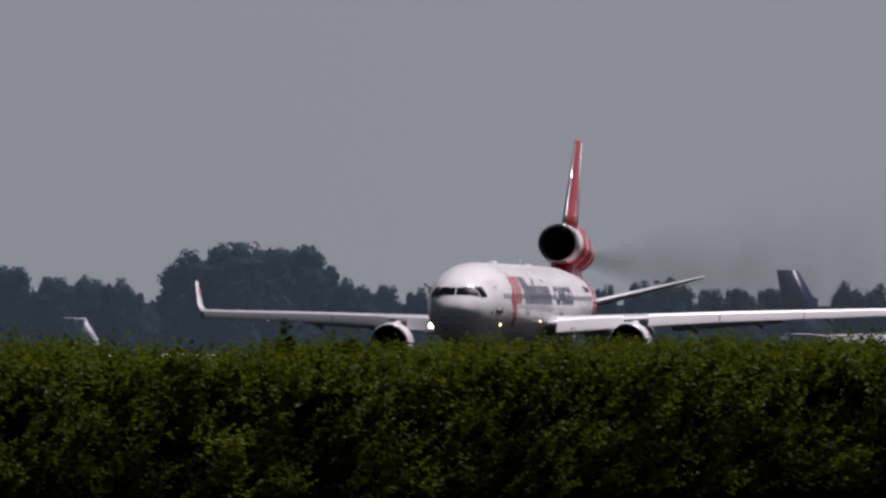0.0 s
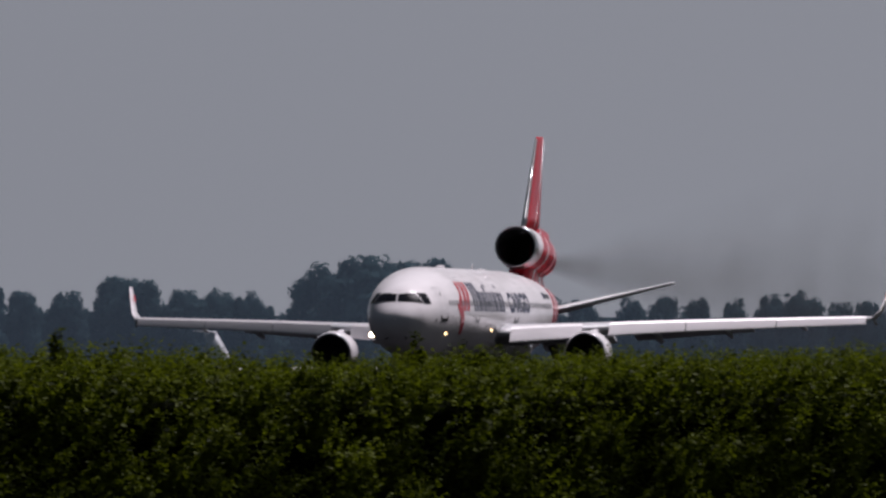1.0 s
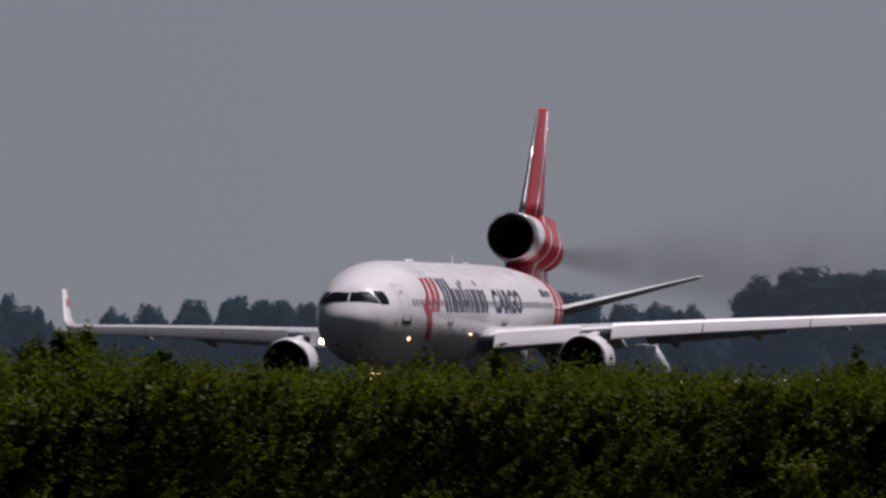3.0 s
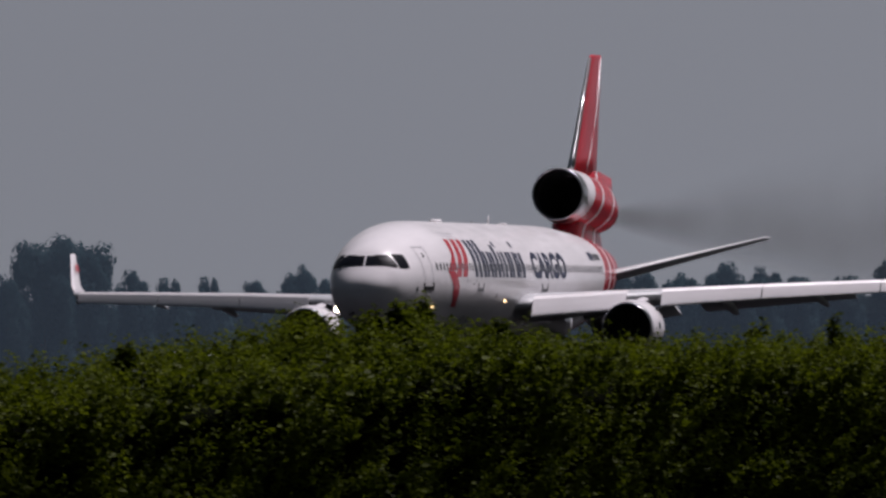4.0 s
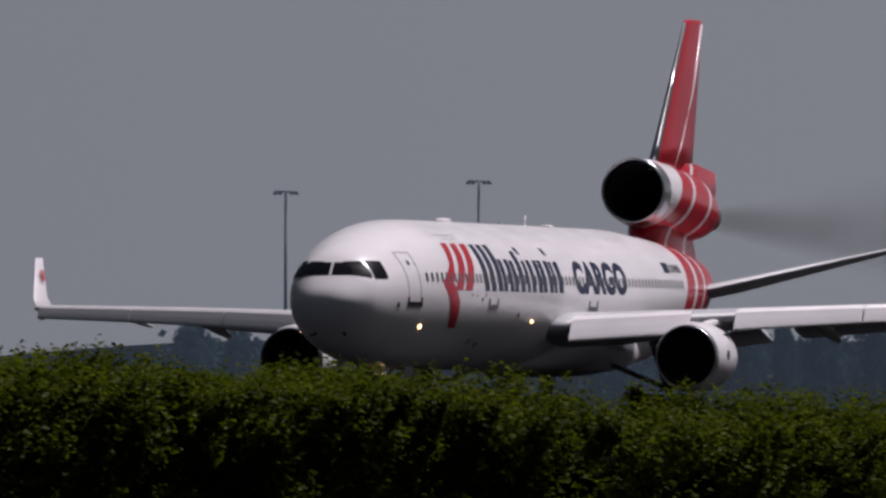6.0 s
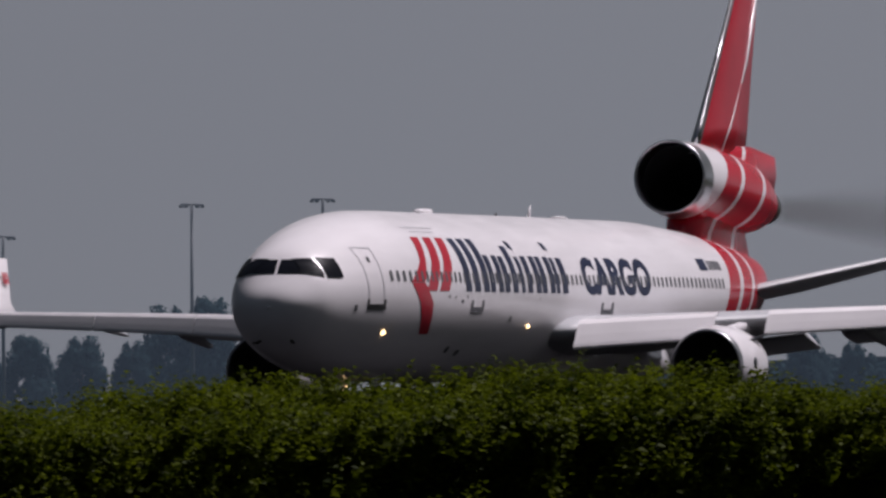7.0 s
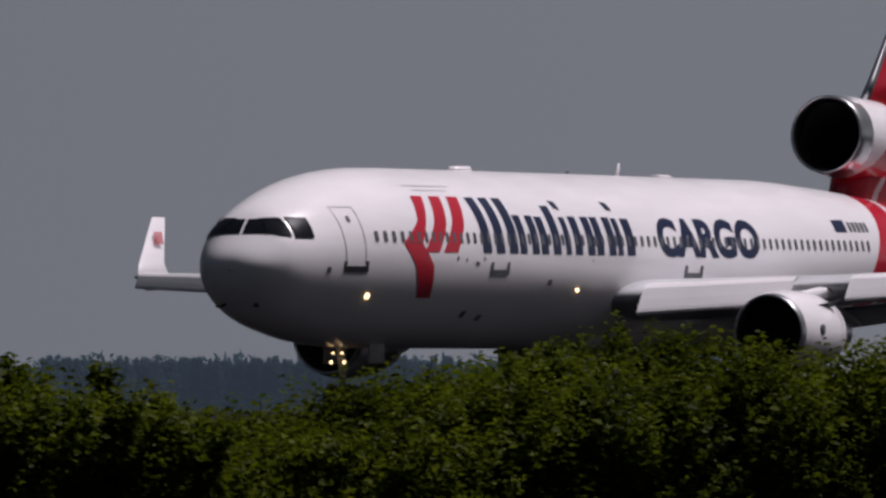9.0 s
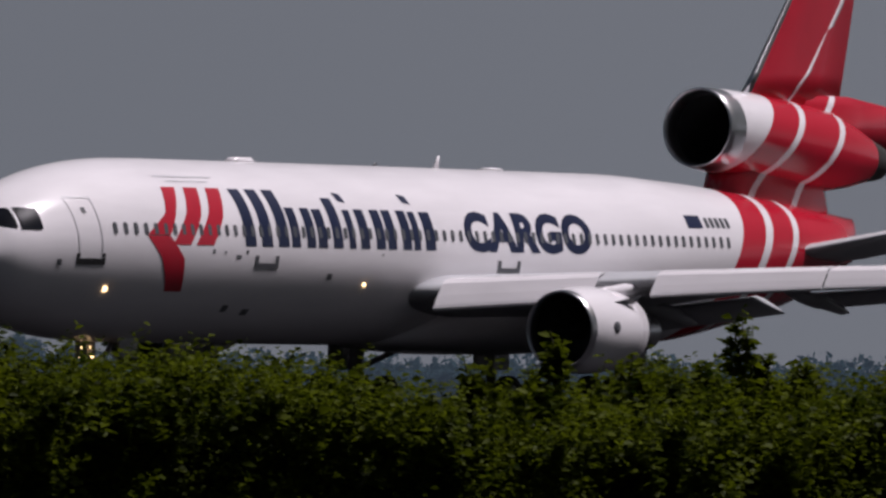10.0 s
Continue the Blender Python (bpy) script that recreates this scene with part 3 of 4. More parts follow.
        # winglet with a small lower fin
        wl_ = part("winglet", wing_loft([(41.7, s * 24.85, 5.03, 2.6, 0.09, 0, s * 60), (42.7, s * 25.3, 5.6, 1.95, 0.09, 0, s * 78), (44.75, s * 25.85, 7.28, 1.0, 0.09, 0, s * 82)]), M_WHITE, wing, "white upturned winglet with a red mark")
        part("lower_winglet", wing_loft([(41.9, s * 24.85, 5.17, 1.6, 0.08, 0, s * 110), (42.7, s * 25.05, 4.62, 0.8, 0.08, 0, s * 110)]), M_DARKMETAL, wing)
        for inner in (-1, 1):
            for k in range(3):
                o = inner * 0.13
                x, z = 44.25 + k * 0.22, 6.55
                bm = bmesh.new()
                bm.faces.new([bm.verts.new((px, s * (25.58 + (pz - 6.55) * 0.32) + o, pz)) for px, pz in ((x - 0.12, z - 0.25), (x + 0.04, z - 0.25), (x + 0.16, z + 0.2), (x + 0.0, z + 0.2))])
                part("winglet_mark", bm, M_RED, wl_, "small red painted bar")
        # tailplane
        part("tailplane", wing_loft([(49.6, s * 1.2, 5.55, 7.0, 0.10, 0, 0), (50.6, s * 2.4, 5.78, 6.2, 0.10, 0, 0), (57.0, s * 8.95, 7.55, 2.3, 0.09, 0, 0)]), M_WING, body, "pale grey swept tailplane")
        engine(body, s * 8.45)
        # runway turn-off and wing-root lights, lit
        if s < 0:
            part("landing_light", disc(hull(6.8, 3.97, s, -0.03), (-0.9, s * 0.5, -0.15), 0.10, 0.10), M_LAMP, fus, "lit landing light")
        else:
            lamp = part("landing_light", disc((6.75, 2.42, 3.9), (-1, 0, 0), 0.16, 0.10), M_BRIGHTLAMP, fus, "bright swung-out landing light")
            part("lamp_arm", tube([(6.95, 1.9, 3.9), (6.86, 2.38, 3.9), (6.80, 2.42, 3.9)], [0.06, 0.06, 0.16], 10), M_LAMPCASE, lamp)
        part("landing_light", disc(hull(21.6, 4.25, s, -0.02), (-0.6, s * 0.8, 0), 0.065, 0.10), M_LAMP, fus, "lit landing light")
    # tail engine
    ax = ((47.15, 0, 9.99), (59.05, 0, 8.97))
    tail = part("tail_engine", revolve([(0.95, 1.46), (1.6, 1.50), (3.2, 1.54), (6.5, 1.52), (8.2, 1.42), (9.8, 1.14), (10.9, 0.86)], ax, 64), M_TAIL, body, "red tail engine duct with thin white bands")
    part("inlet_lip", revolve([(0.7, 1.22), (0.25, 1.25), (0.06, 1.31), (0.0, 1.36), (0.07, 1.40), (0.4, 1.43), (0.95, 1.46)], ax, 64), M_METAL, tail, "polished metal inlet lip")
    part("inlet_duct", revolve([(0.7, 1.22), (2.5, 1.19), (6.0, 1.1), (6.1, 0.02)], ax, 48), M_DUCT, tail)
    part("exhaust_nozzle", revolve([(10.7, 0.9), (11.6, 0.72), (12.1, 0.62), (12.12, 0.5), (11.0, 0.48), (11.0, 0.02)], ax, 36), M_DARKMETAL, tail)
    part("exhaust_cone", revolve([(11.1, 0.34), (11.9, 0.26), (12.5, 0.02)], ax, 24), M_DARKMETAL, tail)
    rings = []
    for z, x0, x1, w in ((6.9, 47.9, 56.0, 0.85), (7.2, 47.9, 56.0, 0.85), (7.9, 48.1, 55.8, 0.75), (8.3, 48.3, 56.0, 0.8), (8.62, 48.5, 56.8, 0.85)):
        rings.append([(x0, 0, z)] + [(x0 + (x1 - x0) * f, -w * k, z) for f, k in ((0.03, 0.6), (0.12, 1), (0.5, 1), (0.85, 0.8))] + [(x1, 0, z)] + [(x0 + (x1 - x0) * f, w * k, z) for f, k in ((0.85, 0.8), (0.5, 1), (0.12, 1), (0.03, 0.6))])
    part("tail_pylon", loft(rings), M_TAIL, body)
    # fin and rudder
    fz = [(10.9, 49.9, 56.6, 0.30), (12.0, 50.95, 56.95, 0.25), (14.5, 53.1, 57.65, 0.18), (17.3, 55.5, 58.45, 0.12), (17.46, 55.75, 58.4, 0.07)]
    fin_rings = []
    for z, x0, x1, w in fz:
        fr = [(0, 0), (0.02, 0.35), (0.08, 0.75), (0.3, 1), (0.66, 0.8), (1, 0.06)]
        fin_rings.append([(x0 + (x1 - x0) * f, -w * k, z) for f, k in fr] + [(x0 + (x1 - x0) * f, w * k, z) for f, k in reversed(fr[1:])])
    fin = part("fin", loft(fin_rings), M_RED, body, "tall red tail fin with a white line")
    lead = [[(x0 - 0.05, 0, z)] + [(x0 + 0.16, sd * w * 0.75, z) for sd in (-1, 1)] for z, x0, x1, w in fz[:4]]
    part("fin_leading_edge", loft(lead), M_METAL, fin, "bare metal leading edge")
    for sd in (-1, 1):
        rs = []
        for (z, x0, x1, w), f in zip(fz[:4], (0.40, 0.53, 0.76, 0.93)):
            k = 1.0 - 0.2 * max(0, f - 0.3) / 0.36 if f < 0.66 else 0.80 - 0.74 * (f - 0.66) / 0.34
            xx, yy = x0 + (x1 - x0) * f, sd * (w * k + 0.02)
            rs.append([(xx - 0.02, yy, z), (xx + 0.30, yy - sd * 0.03, z), (xx + 0.30, yy - sd * 0.06, z), (xx - 0.02, yy - sd * 0.05, z)])
        part("white_line", loft(rs), M_WHITE, fin, "white painted line")
    low = []
    for z, x0, x1, w in ((9.2, 53.0, 59.9, 0.30), (10.2, 53.2, 60.5, 0.30), (10.9, 53.4, 60.3, 0.28), (11.25, 53.6, 57.2, 0.2)):
        low.append([(x0, 0, z), (x0 + 0.6, -w, z), ((x0 + x1) / 2, -w * 0.9, z), (x1, -0.04, z), (x1, 0.04, z), ((x0 + x1) / 2, w * 0.9, z), (x0 + 0.6, w, z)])
    part("rudder", loft(low), M_TAIL, body, "red lower rudder with a white band")
    # nose gear with taxi lights
    gear = part("nose_gear", tube([(9.5, 0, 2.7), (9.6, 0, 1.5), (9.65, 0, 0.55)], [0.17, 0.13, 0.11], 14), M_STRUT, body, "grey nose gear leg")
    part("drag_brace", tube([(11.3, 0, 2.55), (9.65, 0, 1.4)], [0.08, 0.07], 8), M_STRUT, gear)
    for s in (-1, 1):
        wheel(gear, 9.65, s * 0.36, 0.52, 0.52, 0.36)
        part("gear_door", box(9.9, 11.0, s * 0.85 - 0.03, s * 0.85 + 0.03, 1.75, 2.55, 0.02), M_STRUT, gear, "grey open gear door")
        part("taxi_light", disc((9.30, s * 0.24, 1.80), (-1, 0, 0), 0.042, 0.08), M_LAMP, gear, "lit taxi light")
        part("taxi_light", disc((9.30, s * 0.17, 2.10), (-1, 0, 0), 0.032, 0.08), M_LAMP, gear, "lit taxi light")
    for y, n, x in ((-5.3, 2, 33.6), (5.3, 2, 33.6), (0, 1, 33.9)):
        leg = part("main_gear" if y else "centre_gear", tube([(x - 0.2, y * 0.92, 3.3), (x, y, 1.6), (x, y, 0.62)], [0.3, 0.24, 0.2], 14), M_STRUT, body, "grey main gear leg")
        part("side_brace", tube([(x + 0.1, y * 0.45, 2.7), (x, y, 1.5)], [0.11, 0.1], 8), M_STRUT, leg)
        part("gear_door", box(x - 1.1, x + 1.1, y * 1.07 - 0.05, y * 1.07 + 0.05, 1.5, 3.3, 0.03), M_STRUT, leg)
        if n == 2:
            part("bogie_beam", tube([(x - 0.95, y, 0.66), (x + 0.95, y, 0.66)], [0.16, 0.16], 10), M_STRUT, leg)
        for dx in ((-0.82, 0.82) if n == 2 else (0,)):
            for dy in (-0.68, 0.68):
                wheel(leg, x + dx, y + dy, 0.66, 0.66, 0.5)
    return body


AIRLINER = airliner()


# ---- hedge along the road, between the camera and the runway ----
HEDGE_TOP = curve_through(
    [40, 64, 70, 73, 74, 75, 76, 77, 77.7, 78.4, 79.1, 79.8, 80.5, 81.2, 82.3, 83.7, 85, 87.5, 90, 93, 96, 99, 103, 107, 111, 115, 119, 123, 126, 129, 132, 135, 138, 141, 144, 148, 152, 157, 163, 170, 180, 216],
    [0.56, 0.56, 0.60, 0.64, 0.58, 0.46, 0.42, 0.42, 0.40, 0.43, 0.52, 0.56, 0.53, 0.58, 0.42, 0.20, 0.50, 0.68, 0.67, 0.61, 0.55, 0.55, 0.59, 0.68, 0.82, 0.78, 0.60, 0.48, 0.50, 0.55, 0.65, 0.90, 0.87, 0.76, 0.75, 0.76, 0.75, 0.78, 0.84, 0.85, 0.86, 0.86],
)
LEADERS = [(76.49, 0.96), (76.24, 0.83), (77.08, 0.76), (78.28, 1.16), (77.72, 0.88), (78.63, 0.8), (78.99, 0.83), (81.61, 0.86), (82.69, 0.84), (78.74, 0.96), (79.39, 0.82), (77.78, 0.77), (87.98, 1.03), (87.04, 0.97), (87.44, 0.91), (88.94, 1.01), (92.7, 1.04), (91.7, 0.96), (92.2, 0.9), (93.3, 0.98), (90.7, 0.92), (94.0, 0.9), (94.47, 0.99), (99.51, 1.08), (99.22, 0.97), (100.05, 1.17), (100.47, 1.13), (103.23, 1.1), (102.24, 1.05), (109.6, 1.0), (82.55, 0.65), (86.79, 0.9), (136.88, 1.33), (135.4, 1.3), (136.14, 1.26), (134.5, 1.12), (134.9, 1.22), (136.5, 1.2), (137.3, 1.1), (122.53, 0.87), (124.07, 0.8), (129.51, 0.9), (136.31, 1.08), (144.72, 1.12), (145.56, 1.15), (155.85, 1.22), (156.41, 1.2)]


def hedge_y(x):
    return 27.0 + (161.0 - x) * 0.1955


def hedge():
    rng = np.random.default_rng(7)
    thing = new("hedge")
    tagged(thing, "dense sunlit green roadside hedge with upright leafy shoots", "hedge", kind="stuff")
    # lumpy inner body, near black: shade between the leaves put into its colour
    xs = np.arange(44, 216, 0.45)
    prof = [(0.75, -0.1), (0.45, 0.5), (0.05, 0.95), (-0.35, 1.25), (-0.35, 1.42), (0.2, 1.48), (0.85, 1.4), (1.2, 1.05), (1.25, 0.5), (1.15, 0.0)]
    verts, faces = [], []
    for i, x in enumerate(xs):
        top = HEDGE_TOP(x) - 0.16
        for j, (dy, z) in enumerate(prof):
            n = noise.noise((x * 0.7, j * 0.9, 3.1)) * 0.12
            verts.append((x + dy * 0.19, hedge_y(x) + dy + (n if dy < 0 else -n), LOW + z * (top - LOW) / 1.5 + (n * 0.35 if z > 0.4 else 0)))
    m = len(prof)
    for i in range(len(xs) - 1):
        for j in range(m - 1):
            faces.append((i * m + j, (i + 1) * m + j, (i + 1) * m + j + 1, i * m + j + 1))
    attach("painted_shade_core", mesh("painted_shade_core", verts, faces, M_CORE), thing)
    # leafy shoots
    count = 80000
    sx = rng.uniform(44, 215, count)
    sx = np.where(rng.random(count) < 0.45, rng.uniform(44, 120, count), sx)
    u = rng.random(count)
    base, way, length = np.zeros((count, 3)), np.zeros((count, 3)), np.zeros(count)
    for k in range(count):
        x = sx[k]
        top = HEDGE_TOP(x)
        lump = noise.noise((x * 0.5, u[k] * 3, 0.3)) * 0.34 + noise.noise((x * 1.6, u[k] * 6, 5.3)) * 0.26 + noise.noise((x * 4.5, u[k] * 15, 1.3)) * 0.20
        bush = (0.36 if x < 104 else 0.30 if x < 140 else 0.18) * (noise.noise((x * 1.3, u[k] * 2.0, 12.5)) + 0.5 * noise.noise((x * 3.3, u[k] * 4.0, 2.5)))
        gap = noise.noise((x * 0.85, u[k] * 3.2, 8.7)) + 0.45 * noise.noise((x * 2.6, u[k] * 9, 2.7))
        if u[k] < 0.47 and gap < 0.10 - 0.14 * rng.random():
            if rng.random() < 0.5:
                u[k] = 0.48 + 0.52 * rng.random()
            else:
                lump = 0.22 + 0.3 * rng.random()  # shaded hollows in the side
        # leafy clumps a hand or two across, with dark pockets between them
        clump = noise.noise((x * 2.3, u[k] * 9.0, 4.4)) + 0.6 * noise.noise((x * 5.2, u[k] * 20.0, 6.6))
        if clump < (0.0 if x < 104 else -0.1) and u[k] < 0.56:
            lump += 0.34
        elif clump > 0.1:
            lump -= 0.10
        if u[k] < 0.56:
            v = u[k] / 0.56
            z = LOW + (top - LOW) * (0.22 + 0.70 * v)
            dy = -0.66 - 0.68 * v**0.9 + 0.12 * v**4 + lump
            d = (0.15, -0.5 - 0.3 * rng.random(), 0.85 + 0.6 * v)
            ln = 0.30
        else:
            v = (u[k] - 0.56) / 0.44
            dy = -1.05 + 2.1 * v
            z = top - 0.16 + lump * 0.42 - 0.10 * abs(dy) + (0.65 if bush > 0 else 0.9) * bush
            d = (0.1, -0.15, 1.2)
            ln = 0.26 + (0.34 * rng.random() if rng.random() < 0.10 else 0) + 0.6 * max(bush, 0)
        base[k] = (x + dy * 0.19, hedge_y(x) + dy, z)
        w = np.array(d) + rng.normal(0, 0.28, 3)
        way[k] = w / np.linalg.norm(w)
        length[k] = min(0.40, ln * rng.uniform(0.7, 1.35))
    # a few tall loose shoots above the clipped top
    tall = rng.choice(count, 34 * len(LEADERS) + 450, replace=False)
    for q, k in enumerate(tall):
        if q < 34 * len(LEADERS):
            # bushy upright leaders, tapering to a leafy tip
            lx, tip = LEADERS[q % len(LEADERS)]
            if lx > 138 and q // len(LEADERS) > 12:
                continue
            foot = HEDGE_TOP(lx) - 0.3
            tip -= 0.06
            rise, v, a = tip - foot, rng.random() ** 1.1, rng.uniform(0, 6.28)
            wide = (0.04 + 0.28 * (1 - v) ** 1.2) * min(1.0, rise / 0.6) * (0.75 if lx < 84 or 134 < lx < 138 else 0.75 if lx < 97 else 0.4 if lx < 134 else 0.22) * math.sqrt(rng.random())
            dy = -0.35 + 0.7 * ((q % len(LEADERS)) * 0.37 % 1) - 0.3
            lean = 0.12 * math.sin(lx * 7)
            base[k] = (lx + wide * math.cos(a) + dy * 0.19 + lean * v, hedge_y(lx) + dy + wide * math.sin(a), foot + (rise - 0.12) * v)
            w = np.array((math.cos(a) * 0.55 * (1 - v), math.sin(a) * 0.55 * (1 - v), 1.0)) + rng.normal(0, 0.22, 3)
            way[k], length[k] = w / np.linalg.norm(w), rng.uniform(0.12, 0.24)
            continue
        x = sx[k]
        dy = rng.uniform(-1.0, 0.8)
        base[k] = (x + dy * 0.19, hedge_y(x) + dy, HEDGE_TOP(x) - 0.15)
        w = np.array((0, 0, 1.0)) + rng.normal(0, 0.17, 3)
        way[k], length[k] = w / np.linalg.norm(w), rng.uniform(0.18, 0.36)
    per = 15
    n = count * per
    s = np.repeat(np.arange(count), per)
    f = np.tile((np.arange(per) + 0.5) / per, count) + rng.uniform(-0.03, 0.03, n)
    stem = base[s] + way[s] * (length[s] * f)[:, None]
    ang = np.tile(np.arange(per) * 2.4, count) + rng.uniform(0, 6.28, count)[s] + rng.normal(0, 0.4, n)
    side = np.stack([np.cos(ang), np.sin(ang), rng.uniform(-0.25, 0.55, n)], 1)
    side /= np.linalg.norm(side, axis=1)[:, None]
    size = rng.uniform(0.045, 0.110, n) * (1.12 - 0.5 * f)
    size = size * np.where(np.isin(s, tall), 1.25, 1.0) * np.where(base[s, 0] > 105, 0.95, 0.90)
    cross = np.cross(side, way[s] + rng.normal(0, 0.35, (n, 3)))
    cross /= np.linalg.norm(cross, axis=1)[:, None] + 1e-9
    fold = np.cross(cross, side) * (size * 0.12)[:, None]
    p0 = stem
    p1 = stem + side * (size * 0.5)[:, None] + cross * (size * 0.36)[:, None] + fold
    p2 = stem + side * (size * 1.08)[:, None] - fold * 0.6
    p3 = stem + side * (size * 0.5)[:, None] - cross * (size * 0.36)[:, None] + fold
    leaf = np.stack([p0, p1, p2, p3], 1).reshape(-1, 3)
    me = bpy.data.meshes.new("leaves")
    me.vertices.add(4 * n)
    me.vertices.foreach_set("co", leaf.ravel())
    me.loops.add(6 * n)
    q = np.arange(n)[:, None] * 4
    me.loops.foreach_set("vertex_index", (q + np.array([0, 1, 2, 0, 2, 3])).ravel())
    me.polygons.add(2 * n)
    me.polygons.foreach_set("loop_start", np.arange(2 * n) * 3)
    me.update(calc_edges=True)
    me.materials.append(M_LEAF)
    tagged(attach("leaves", me, thing), kind="stuff")
    # stems of the tall shoots
    verts, faces = [], []
    for k in tall:
        a, b = base[k], base[k] + way[k] * length[k]
        i = len(verts)
        for p, r in ((a, 0.007), (b, 0.003)):
            for t in range(3):
                verts.append((p[0] + r * math.cos(t * 2.1), p[1] + r * math.sin(t * 2.1), p[2]))
        faces += [(i + t, i + (t + 1) % 3, i + 3 + (t + 1) % 3, i + 3 + t) for t in range(3)]
    tagged(attach("twigs", mesh("twigs", verts, faces, M_TWIG), thing), kind="stuff")


# ---- distance ----
def bearing(az, r, z=0.0):
    return (r * math.sin(radians(az)), r * math.cos(radians(az)), z + LOW)


def tree_kind(seed, boxy=False):
    """A 10 m tree: tapered trunk with limbs and a crown of many leaf sprays."""
    rng = np.random.default_rng(seed)
    tree = new("tree")
    trunk = tube([(0, 0, -0.2), (0.05, 0.02, 1.5), (0.1, -0.05, 4.0), (0.05, 0.1, 7.5)], [0.30, 0.24, 0.18, 0.05], 9)
    tr = part("trunk", trunk, M_BARK, tree)
    lumps = []
    for k in range(64):
        h = rng.uniform(0.10, 1.0)
        wmax = 3.1 if boxy else 3.0 * math.sqrt(max(0.05, 1 - ((h - 0.5) / 0.55) ** 2))
        a, r = rng.uniform(0, 6.28), wmax * math.sqrt(rng.random()) * 0.9
        lumps.append((r * math.cos(a), r * math.sin(a), h * 8.8 + 0.2, rng.uniform(0.8, 1.35)))
    for x, y, z, r in lumps[:7]:
        part("limb", tube([(0.08, 0, min(z * 0.6, 5)), (x * 0.6, y * 0.6, z * 0.85), (x, y, z)], [0.12, 0.07, 0.03], 6), M_BARK, tr)
    verts, faces = [], []
    for x, y, z, r in lumps:
        for _ in range(150):
            d = rng.normal(0, 1, 3)
            d /= np.linalg.norm(d)
            c = np.array((x, y, z)) + d * r * rng.uniform(0.55, 1.05)
            e = rng.normal(0, 1, 3)
            e -= d * (e @ d) * 0.7
            e /= np.linalg.norm(e)
            g = np.cross(d, e)
            w = rng.uniform(0.15, 0.36)
            i = len(verts)
            verts += [tuple(c - e * w), tuple(c + g * w * 0.6), tuple(c + e * w), tuple(c - g * w * 0.6)]
            faces.append((i, i + 1, i + 2, i + 3))
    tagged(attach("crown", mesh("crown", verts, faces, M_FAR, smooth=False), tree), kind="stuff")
    return tagged(tree, "dark tree in the far tree line, haze blue in its leaf colour", "tree", "far tree line")


